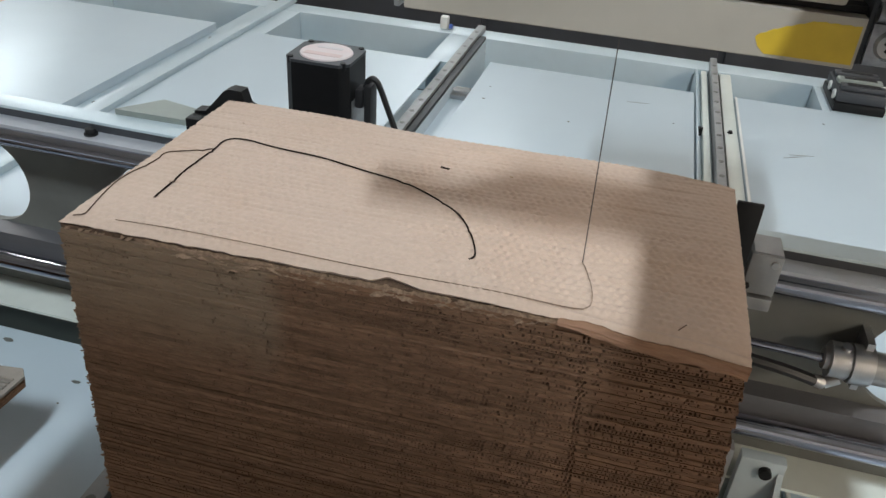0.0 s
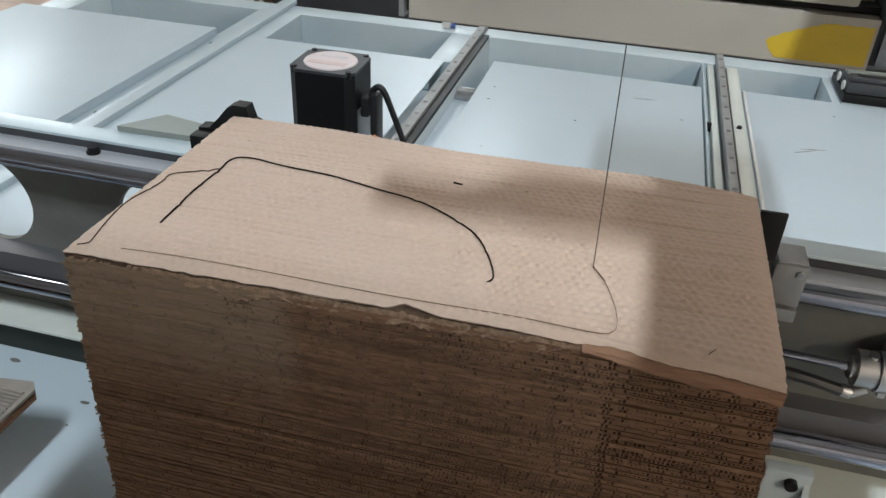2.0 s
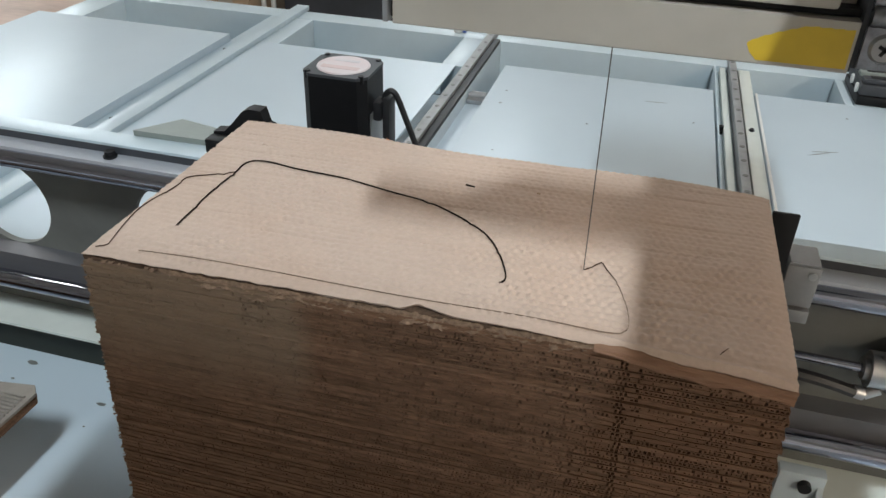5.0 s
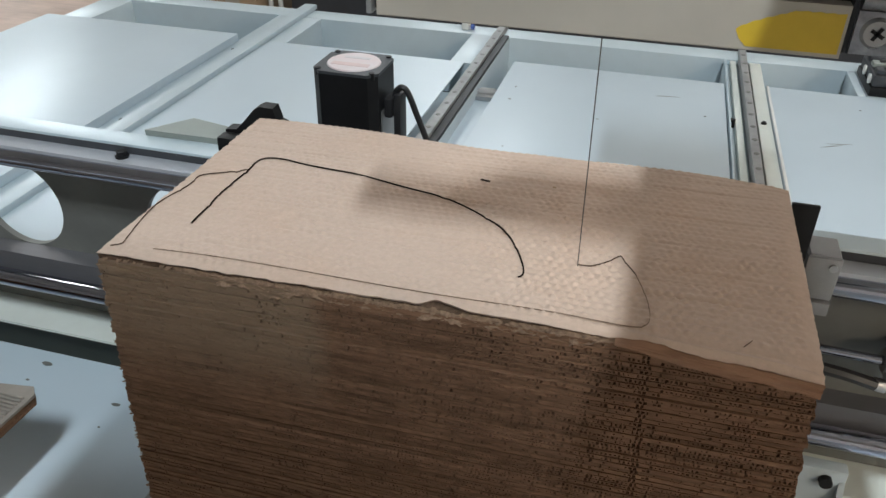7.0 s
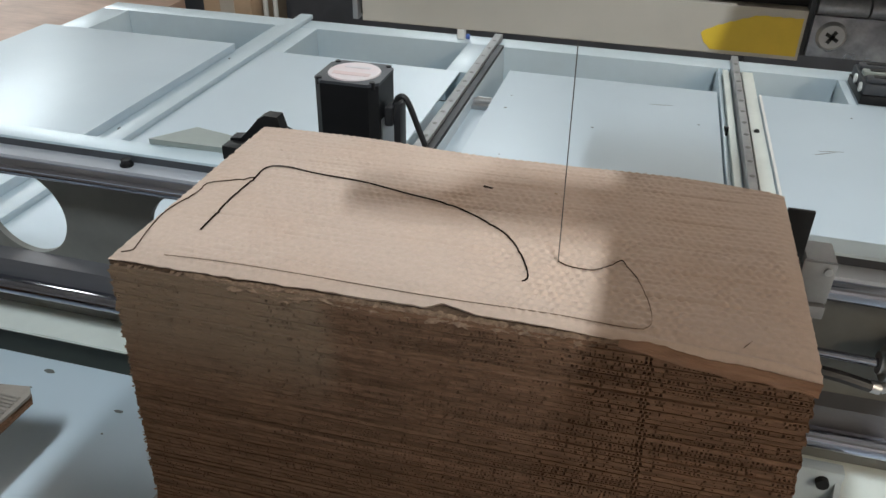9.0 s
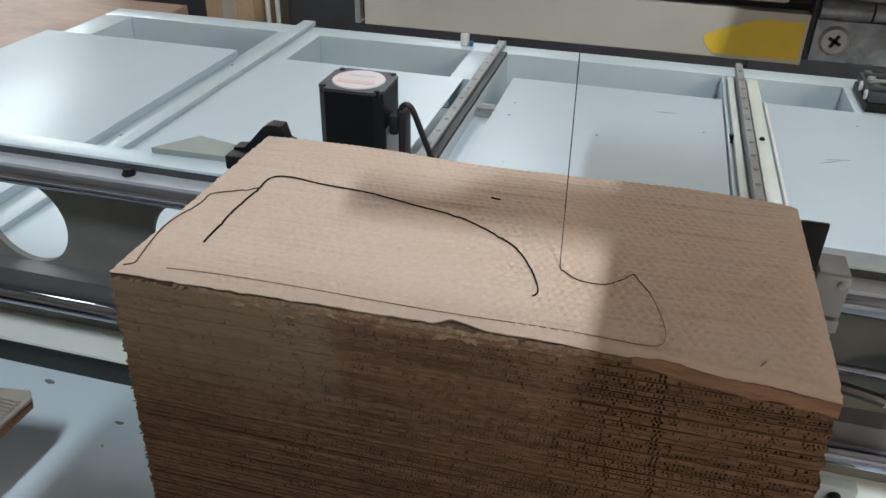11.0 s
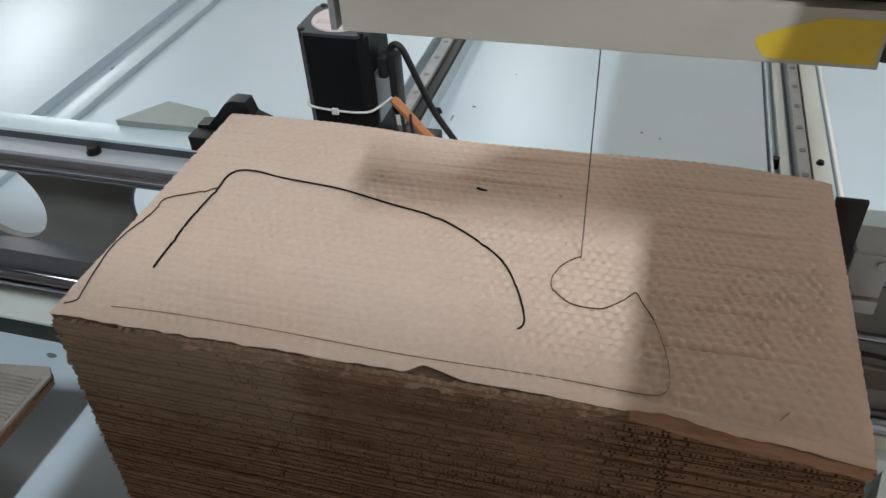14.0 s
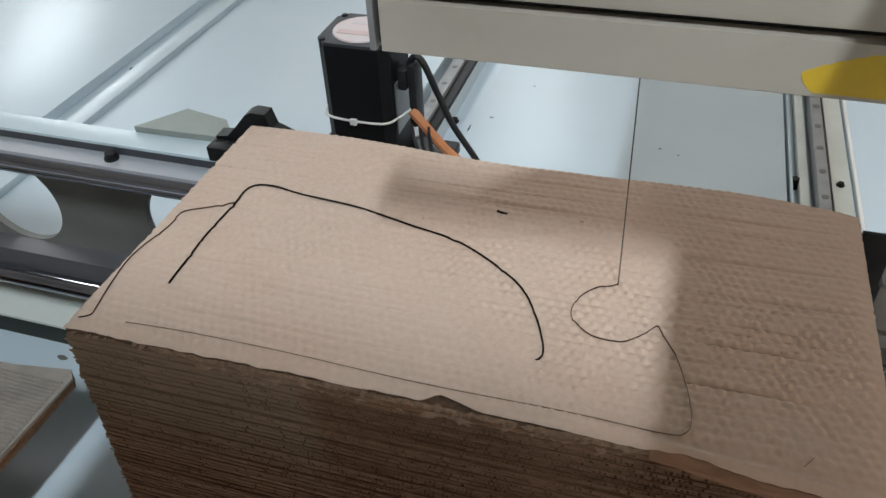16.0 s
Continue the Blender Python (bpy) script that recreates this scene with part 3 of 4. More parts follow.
def top_height(x, y, flat=False):
    """The embossed, slightly sunken top face."""
    u, v = x / 0.0052, (y + 0.03 * x + 0.0012 * noise.noise(Vector((x * 40, y * 20, 6.0)))) / 0.0048
    w = noise.noise(Vector((x * 30, y * 30, 3.0)))
    m = 0.9 + 0.7 * noise.noise(Vector((u * 0.45, v * 0.5, 11.0)))
    e = 0.5 + m * (0.36 * math.cos(2 * math.pi * (u + 0.5 * w)) * math.cos(math.pi * v) + 0.26 * math.cos(2 * math.pi * v))
    open_side = min(1, max(0, (0.275 - x) / 0.03)) * min(1, max(0, (0.105 - y) / 0.04))
    amp = (0.0014 + 0.0002 * open_side) * (0.85 + 0.7 * noise.noise(Vector((x * 14, y * 16, 1.3)))) * (0.5 + 0.5 * min(1, max(0, (x - 0.02) / 0.14)))
    amp *= min(1, max(0, (y - 0.002) / 0.006)) * min(1, max(0, (LX - x) / 0.008))
    h = amp * (0.62 if flat else e)
    if not flat:
        h += (0.0002 + 0.0003 * min(1, max(0, (0.2 - x) / 0.1))) * noise.noise(Vector((x * 9, y * 230, 9.0)))
    h += 0.0005 * noise.noise(Vector((x * 9, y * 11, 5.0))) + 0.0004 * noise.noise(Vector((x * 25, y * 60, 2.0)))
    h -= 0.0013 * min(1, max(0, (x - 0.1) / 0.14)) * max(0.0, (y - 0.1) / 0.075) ** 1.6
    for yc, d, xa in ((0.118, 0.0011, 0.16), (0.093, 0.0012, 0.26), (0.068, 0.0009, 0.27), (0.036, 0.0006, 0.27), (0.152, 0.0008, 0.05), (0.06, 0.0007, 0.05), (0.073, 0.0005, 0.0), (0.086, 0.0006, 0.0), (0.103, 0.0005, 0.0), (0.14, 0.0006, 0.0), (0.165, 0.0005, 0.02), (0.048, 0.0005, 0.1), (0.024, 0.0004, 0.06)):
        w = noise.noise(Vector((x * 18, yc * 40, 7)))
        if x > xa - 0.02:
            h -= min(0.0012, 2.4 * d * max(0, 0.55 + 0.6 * w)) * min(1, max(0.2, (LX - x) / 0.04)) * math.exp(-((y - yc - 0.0015 * w) / 0.0009) ** 2)
    h -= 0.0006 * math.exp(-(x / 0.006)) + 0.0008 * math.exp(-((LX - x) / 0.006))
    if x > 0.235 and y < 0.002:                             # liner rolled over the front
        h -= min(1, (x - 0.235) / 0.07) * 0.0016 * min(1, (0.002 - y) / 0.004) ** 1.6
    if x > 0.24:                                            # pressed fold near the front corner
        k = min(1, (x - 0.24) / 0.03)
        yr = 0.0045 - 0.0085 * min(1, max(0, (x - 0.272) / 0.083)) + 0.0007 * math.sin(x * 60)
        h += k * (0.0014 * math.exp(-((y - yr) / 0.0016) ** 2) - 0.0010 * math.exp(-((y - yr + 0.006) / 0.004) ** 2) - 0.0009 * math.exp(-((y - yr - 0.004) / 0.002) ** 2))
    return h


def front_edge(x):
    e = 0.0012 * noise.noise(Vector((x * 38, 3, 0))) + 0.0008 * noise.noise(Vector((x * 150, 9, 0)))
    e += 0.0045 * math.exp(-((x - 0.185) / 0.012) ** 2) if x > 0.185 else 0.0045 * math.exp(-((x - 0.185) / 0.005) ** 2)
    k = min(1, max(0, (x - 0.264) / 0.012))
    e += k * (0.0027 - 0.0085 * min(1, max(0, (x - 0.272) / 0.083)))
    return e - 0.0012 * min(1, max(0, (x - 0.235) / 0.07)) * (1 + 0.5 * noise.noise(Vector((x * 90, 4, 4))))


def back_edge(x):
    """The far edge of the top sheet runs in towards the right-hand corner."""
    return 0.187 - 0.0085 * min(1, max(0, (x - 0.06) / 0.1)) - 0.0075 * min(1, max(0, (x - 0.29) / 0.067)) ** 1.5


def folded_liner(block):
    """The top liner, folded down over the front beside the seam and creased."""
    nx, nz = 120, 16
    bm = B()
    grid = []
    for j in range(nz + 1):
        row = []
        for i in range(nx + 1):
            s, v = i / nx, j / nz
            x = 0.27 + s * (LX - 0.2697)
            deep = (0.0045 + 0.0045 * s + 0.0022 * noise.noise(Vector((x * 70, 2, 5)))) * min(1, s / 0.3 + 0.25)
            z0 = top_height(x, front_edge(x)) - 0.0003
            y = (1 - v) ** 2 * (front_edge(x) - 0.0002) + (1 - (1 - v) ** 2) * (-0.0030 - 0.0025 * s)
            y -= 0.0009 * noise.noise(Vector((x * 35, v * 6, 1))) + 0.0005 * noise.noise(Vector((x * 120, v * 9, 3))) + 0.0007 * math.exp(-((v - 0.45 - 0.1 * math.sin(x * 60)) / 0.09) ** 2)
            row.append(bm.verts.new((x, y, z0 - v * deep)))
        grid.append(row)
    for j in range(nz):
        for i in range(nx):
            bm.faces.new((grid[j][i], grid[j][i + 1], grid[j + 1][i + 1], grid[j + 1][i]))
    back = [[bm.verts.new(v.co + Vector((0, 0.0006, 0))) for v in row] for row in (grid[0], grid[nz])]
    for i in range(nx):
        bm.faces.new((back[0][i], back[0][i + 1], back[1][i + 1], back[1][i]))
        bm.faces.new((grid[nz][i], grid[nz][i + 1], back[1][i + 1], back[1][i]))
    return part("folded_liner", bm, CARD_FOLD, block, "reddish-brown liner folded over the front, darkened for shade")


def crumpled_strip(block):
    """The first sheet under the liner, torn and crumpled along the front."""
    nx, nz = 420, 9
    bm = B()
    grid = []
    for j in range(nz + 1):
        row = []
        for i in range(nx + 1):
            s, v = i / nx, j / nz
            x = 0.045 + s * 0.23
            env = min(1, s / 0.12, (1 - s) / 0.08)
            deep = (0.0035 + 0.0045 * max(0.0, 0.5 + noise.noise(Vector((x * 55, 7, 1))) + 0.5 * noise.noise(Vector((x * 240, 3, 2))))) * (0.4 + 0.6 * env)
            fold = 0.0019 * noise.noise(Vector((x * 130, v * 3.5, 4))) + 0.0008 * noise.noise(Vector((x * 420, v * 6, 8)))
            y = 0.0009 - 0.0016 * v * env + fold * env * (0.3 + v)
            row.append(bm.verts.new((x, y, -0.0021 - v * deep + 0.0006 * noise.noise(Vector((x * 300, v * 8, 2))))))
        grid.append(row)
    for j in range(nz):
        for i in range(nx):
            bm.faces.new((grid[j][i], grid[j][i + 1], grid[j + 1][i + 1], grid[j + 1][i]))
    rim = [grid[0][i] for i in range(nx + 1)], [grid[nz][i] for i in range(nx + 1)]
    back = [[bm.verts.new(v.co + Vector((0, 0.0007, 0))) for v in row] for row in rim]
    for i in range(nx):
        bm.faces.new((rim[1][i], rim[1][i + 1], back[1][i + 1], back[1][i]))
        bm.faces.new((back[0][i], back[0][i + 1], back[1][i + 1], back[1][i]))
    return part("crumpled_strip", bm, FIBRE, block, "torn crumpled paper along the front lip", smooth=False)


def top_sheet(block):
    nx, ny = 680, 360
    bm = B()
    grid = []
    for j in range(ny + 1):
        row = []
        for i in range(nx + 1):
            s, v = i / nx, j / ny
            x = s * LX + 0.0006 * noise.noise(Vector((v * 60, s * 2, 4))) * (1 if i in (0, nx) else 0)
            yf = front_edge(x)
            yb = back_edge(x) + 0.0012 * noise.noise(Vector((x * 30, 0, 8)))
            y = yf + v * (yb - yf)
            row.append(bm.verts.new((x, y, top_height(x, y))))
        grid.append(row)
    for j in range(ny):
        for i in range(nx):
            bm.faces.new((grid[j][i], grid[j][i + 1], grid[j + 1][i + 1], grid[j + 1][i]))
    rim = [grid[0][i] for i in range(nx + 1)] + [grid[j][nx] for j in range(1, ny + 1)] + [grid[ny][i] for i in range(nx - 1, -1, -1)] + [grid[j][0] for j in range(ny - 1, 0, -1)]
    low = [bm.verts.new((v.co.x, v.co.y + (0.0012 if v.co.y < 0.008 else 0), min(-0.0015, v.co.z - 0.0012))) for v in rim]
    for k in range(len(rim)):
        j = (k + 1) % len(rim)
        bm.faces.new((rim[k], rim[j], low[j], low[k]))
    return part("top_sheet", bm, CARD_TOP, block, "pale kraft liner with embossed flute marks", smooth=True)


def layer_mesh(seed, pits):
    """One corrugated sheet: a slab whose sawn front shows crushed flute ends as small pits."""
    rnd = random.Random(seed)
    bm = B()
    n = 168
    h = PITCH * 0.965
    xs = [LX * i / n for i in range(n + 1)]

    def yf(x):
        return 0.00035 * noise.noise(Vector((x * 60, seed * 3.1, 0))) + 0.0003 * noise.noise(Vector((x * 260, seed, 2)))
    bot = [bm.verts.new((x, yf(x) + 0.0002, 0)) for x in xs]
    top = [bm.verts.new((x, yf(x), h + 0.00012 * rnd.uniform(-1, 1))) for x in xs]
    for i in range(n):
        x = xs[i]
        p = min(0.92, 1.35 * pits) * (0.3 + 0.7 * min(1, max(0, (x - 0.05) / 0.12))) if rnd.random() < 0.9 else 0.0
        seam = i in (133, 134)
        if seam or rnd.random() < p:
            w = (xs[i + 1] - x)
            cx, cz = x + w * rnd.uniform(0.48, 0.52), h * rnd.uniform(0.46, 0.54)
            rw, rz = w * rnd.uniform(0.1, 0.38), h * rnd.uniform(0.12, 0.4)
            if seam:
                rw, rz = w * rnd.uniform(0.2, 0.4), h * rnd.uniform(0.25, 0.4)
            k = rnd.uniform(-0.9, 0.6)
            y0 = yf(cx)
            a = [(cx - rw, cz - rz + k * rz), (cx + rw, cz - rz - k * rz), (cx + rw * 0.8, cz + rz), (cx - rw * 0.8, cz + rz)]
            ring = [bm.verts.new((q, y0, z)) for q, z in a]
            deep = [bm.verts.new((q, y0 + 0.011, z)) for q, z in a]
            o = [bot[i], bot[i + 1], top[i + 1], top[i]]
            for m in range(4):
                j = (m + 1) % 4
                bm.faces.new((o[m], o[j], ring[j], ring[m]))
                bm.faces.new((ring[m], ring[j], deep[j], deep[m]))
            bm.faces.new(deep)
        else:
            bm.faces.new((bot[i], bot[i + 1], top[i + 1], top[i]))
    far = (0, 0.06, 0.16, 0.29, 0.325, LX)
    bb = [bm.verts.new((x, back_edge(x) - 0.003, 0)) for x in far]
    bt = [bm.verts.new((x, back_edge(x) - 0.003, h)) for x in far]
    bm.faces.new((bot[0], top[0], bt[0], bb[0]))
    bm.faces.new((bot[-1], bb[-1], bt[-1], top[-1]))
    for i in range(len(far) - 1):
        bm.faces.new((bb[i], bt[i], bt[i + 1], bb[i + 1]))
    bm.faces.new(top + bt[::-1])
    bm.faces.new(bot[::-1] + bb)
    me = bpy.data.meshes.new("cardboard_layer")
    bmesh.ops.recalc_face_normals(bm, faces=list(bm.faces))
    bm.to_mesh(me)
    bm.free()
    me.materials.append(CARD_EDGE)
    return me


def smooth_line(pts, step):
    ps = [Vector(p) for p in pts]
    out = []
    for i in range(len(ps) - 1):
        p0, p1, p2, p3 = ps[max(i - 1, 0)], ps[i], ps[i + 1], ps[min(i + 2, len(ps) - 1)]
        n = max(2, int((p2 - p1).length / step))
        for k in range(n):
            s = k / n
            out.append(0.5 * ((2 * p1) + (p2 - p0) * s + (2 * p0 - 5 * p1 + 4 * p2 - p3) * s * s + (3 * p1 - p0 - 3 * p2 + p3) * s ** 3))
    out.append(ps[-1])
    return out


def kerf(pts, widths, lift=0.0009):
    """A narrow dark slit that follows the top face; its lips stand a hair above the liner."""
    line = smooth_line(pts, 0.0015)
    bm = B()
    rows = []
    for i, p in enumerate(line):
        d = (line[min(i + 1, len(line) - 1)] - line[max(i - 1, 0)]).normalized()
        nrm = Vector((-d.y, d.x))
        w = (widths[0] + (widths[1] - widths[0]) * i / (len(line) - 1)) * (1 + 0.25 * noise.noise(Vector((i * 0.7, widths[0] * 9000, 0)))) / 2
        hz = top_height(p.x, p.y, True) + lift
        rows.append([bm.verts.new((p.x + nrm.x * w * s, p.y + nrm.y * w * s, hz - q)) for s, q in ((1, 0.0006), (0.8, 0), (-0.8, 0), (-1, 0.0006))])
    for a, b in zip(rows, rows[1:]):
        for k in range(3):
            bm.faces.new((a[k], a[k + 1], b[k + 1], b[k]))
    return bm


THICK = ((0.034, 0.038), (0.033, 0.054), (0.032, 0.079), (0.0335, 0.105), (0.033, 0.117), (0.035, 0.123), (0.040, 0.126), (0.050, 0.126), (0.065, 0.123), (0.102, 0.118), (0.138, 0.109), (0.158, 0.104), (0.172, 0.098), (0.189, 0.087), (0.204, 0.074), (0.214, 0.057), (0.220, 0.042), (0.221, 0.035), (0.219, 0.032))
LEFT = ((0.033, 0.107), (0.021, 0.100), (0.009, 0.094), (0.007, 0.088), (0.0075, 0.080), (0.002, 0.051), (0.008, 0.017), (0.009, 0.010), (0.004, 0.007))
FRONT = ((0.029, 0.009), (0.060, 0.010), (0.117, 0.010), (0.171, 0.008), (0.221, 0.008), (0.255, 0.008), (0.2775, 0.0082), (0.2812, 0.009), (0.2832, 0.0112), (0.2838, 0.0145), (0.2836, 0.0195), (0.2822, 0.0275), (0.2795, 0.0375), (0.2755, 0.0490))
# the wire's place on the top face, second by second
WIRE = ((0, 0.2755, 0.0490), (0.5, 0.2738, 0.0517), (1, 0.2720, 0.0547), (1.5, 0.2702, 0.0578), (2, 0.2685, 0.0610), (2.5, 0.2670, 0.0640), (3, 0.2662, 0.0645), (3.5, 0.2645, 0.0625), (4.75, 0.2592, 0.0562), (6, 0.2530, 0.0515), (6.5, 0.2494, 0.0510), (7, 0.2462, 0.0508), (7.5, 0.2429, 0.0511), (8, 0.2398, 0.0518), (8.5, 0.2370, 0.0532), (9, 0.2340, 0.0555), (10.25, 0.2292, 0.0612), (11.5, 0.2282, 0.0670), (12, 0.2294, 0.0727), (12.5, 0.2311, 0.0765), (13, 0.2335, 0.0797), (13.5, 0.2362, 0.0825), (14, 0.2390, 0.0846), (14.5, 0.2418, 0.0858), (15, 0.2441, 0.0865), (15.5, 0.2455, 0.0873), (16, 0.2462, 0.0885))
SLITS = []


def cardboard_block():
    block = thing("cardboard_block", (0, 0, 0), "stacked corrugated cardboard block with curved wire cuts on top", "cardboard")
    tilt = pose(0, 0, 0, 0, -LEAN_Y, 0)
    block.matrix_basis = tilt
    top_sheet(block)
    folded_liner(block)
    crumpled_strip(block)
    me = [layer_mesh(s, (0.95, 0.6, 0.8, 0.35, 0.75, 0.5, 0.9, 0.2)[s]) for s in range(8)]
    crushed = me[3].copy()
    crushed.materials[0] = CRUSHED
    rnd = random.Random(4)
    z, k = -0.0022, 0
    while z > -0.235:
        z -= PITCH * rnd.choice((0.92, 0.925, 0.93, 0.93, 0.935, 0.935, 0.935, 0.94, 0.94, 0.94, 0.945, 0.96, 1.02, 1.16))
        ob = new("cardboard_layer", crushed if k < 1 else me[rnd.choice((3, 7, 5)) if k < 3 else rnd.randrange(8)])
        ob.parent = block
        slip = -0.03 * z
        ob.location = (rnd.uniform(-0.0009, 0.0009) + slip, rnd.gauss(0, 0.00028) + (0.0016 if k < 1 else 0.0004 if k < 2 else 0) + 0.1 * z, z)
        ob.rotation_euler = (0, 0, rnd.uniform(-0.0006, 0.0006))
        k += 1
    bm = B()
    inv = tilt.inverted()
    lo, hi = [], []
    for x, y in ((0.007, -0.022), (LX + 0.006, -0.022), (LX + 0.006, LY - 0.026), (0.007, LY - 0.026)):
        hi.append(bm.verts.new((x, y, z - 0.0002)))
        p = inv @ Vector((x, y, TRAY_Z))
        lo.append(bm.verts.new((x, y, -x * 0.0215 + TRAY_Z)))
    bm.faces.new(hi)
    bm.faces.new(lo[::-1])
    for i in range(4):
        j = (i + 1) % 4
        bm.faces.new((hi[i], hi[j], lo[j], lo[i]))
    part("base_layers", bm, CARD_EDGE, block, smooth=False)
    # cuts
    part("cut_slit", kerf(THICK, (0.0011, 0.0009)), KERF, block, "wide dark cut line", smooth=False)
    part("cut_slit", kerf(LEFT, (0.0005, 0.0003)), FINECUT, block, "fine dark cut line", smooth=False)
    part("cut_slit", kerf(FRONT, (0.00001, 0.00026), 0.0009), HAIRCUT, block, "hair-fine cut line", smooth=False)
    part("cut_slit", kerf(((0.3245, 0.0055), (0.327, 0.0085), (0.3282, 0.0102)), (0.00012, 0.0001)), FINECUT, block, smooth=False)
    part("surface_nick", kerf(((0.177, 0.132), (0.18, 0.131), (0.183, 0.1305)), (0.0016, 0.001)), KERF, block, "small dark tear", smooth=False)
    part("surface_nick", kerf(((0.221, 0.1325), (0.223, 0.132)), (0.0008, 0.0006)), BOXES, block, smooth=False)
    # loose torn paper along the front lip
    for i in range(240):
        x = rnd.gauss(0.16, 0.07) if i % 3 else rnd.uniform(0.01, 0.32)
        x = min(0.34, max(0.004, x))
        y = 0.0002 + 0.0008 * noise.noise(Vector((x * 60, 1, 1)))
        zt = -0.0024 - abs(rnd.gauss(0, 0.003))
        bm = B()
        w, d = rnd.uniform(0.0004, 0.0022), rnd.uniform(0.0003, 0.0011)
        k = rnd.uniform(-0.0008, 0.0008)
        a = [bm.verts.new(v) for v in ((x - w, y + 0.001, zt), (x + w, y + 0.001, zt + k), (x + w * 0.6, y - d, zt - d * 0.7 + k), (x - w * 0.3, y - d * 1.3, zt - d), (x - w * 0.8, y - d * 0.5, zt - d))]
        b = [bm.verts.new(v.co + Vector((0, 0.0001, -0.0003))) for v in a]
        bm.faces.new(a)
        bm.faces.new(b[::-1])
        for m in range(5):
            bm.faces.new((a[m], b[m], b[(m + 1) % 5], a[(m + 1) % 5]))
        part("torn_fibre", bm, FIBRE, block, smooth=False)
    # frayed paper down the side edge
    for i in range(110):
        zt = -rnd.uniform(0.003, 0.24)
        w = rnd.uniform(0.0004, 0.0016)
        x, y = -0.03 * zt - 0.0004, 0.1 * zt + rnd.uniform(-0.0004, 0.002)
        bm = B()
        a = [bm.verts.new(v) for v in ((x + 0.0008, y, zt), (x - w, y - 0.0003, zt - w * 0.6), (x - w * 0.4, y, zt - w * 1.5), (x + 0.0008, y + 0.0004, zt - w))]
        b = [bm.verts.new(v.co + Vector((0, 0.0005, -0.0002))) for v in a]
        bm.faces.new(a)
        bm.faces.new(b[::-1])
        for m in range(4):
            bm.faces.new((a[m], b[m], b[(m + 1) % 4], a[(m + 1) % 4]))
        part("torn_fibre", bm, FIBRE, block, smooth=False)
    # the slit that the wire opens as it goes: short pieces, each rising into place as the wire passes
    line = [(t, Vector((x, y))) for t, x, y in WIRE]
    dense = []
    for i in range(len(line) - 1):
        t0, p1 = line[i]
        t1, p2 = line[i + 1]
        p0, p3 = line[max(i - 1, 0)][1], line[min(i + 2, len(line) - 1)][1]
        n = max(1, round((p2 - p1).length / 0.0017))
        for k in range(n):
            s = k / n
            dense.append((t0 + s * (t1 - t0), 0.5 * ((2 * p1) + (p2 - p0) * s + (2 * p0 - 5 * p1 + 4 * p2 - p3) * s * s + (3 * p1 - p0 - 3 * p2 + p3) * s ** 3)))
    dense.append(line[-1])
    for (ta, a), (tb, b) in zip(dense, dense[1:]):
        d = (b - a) * 0.12
        ob = part("cut_slit", kerf((a - d, (a + b) / 2, b + d), (0.00034, 0.00034), 0.0011), FINECUT, block, smooth=False)
        SLITS.append((tb, ob))
    return block


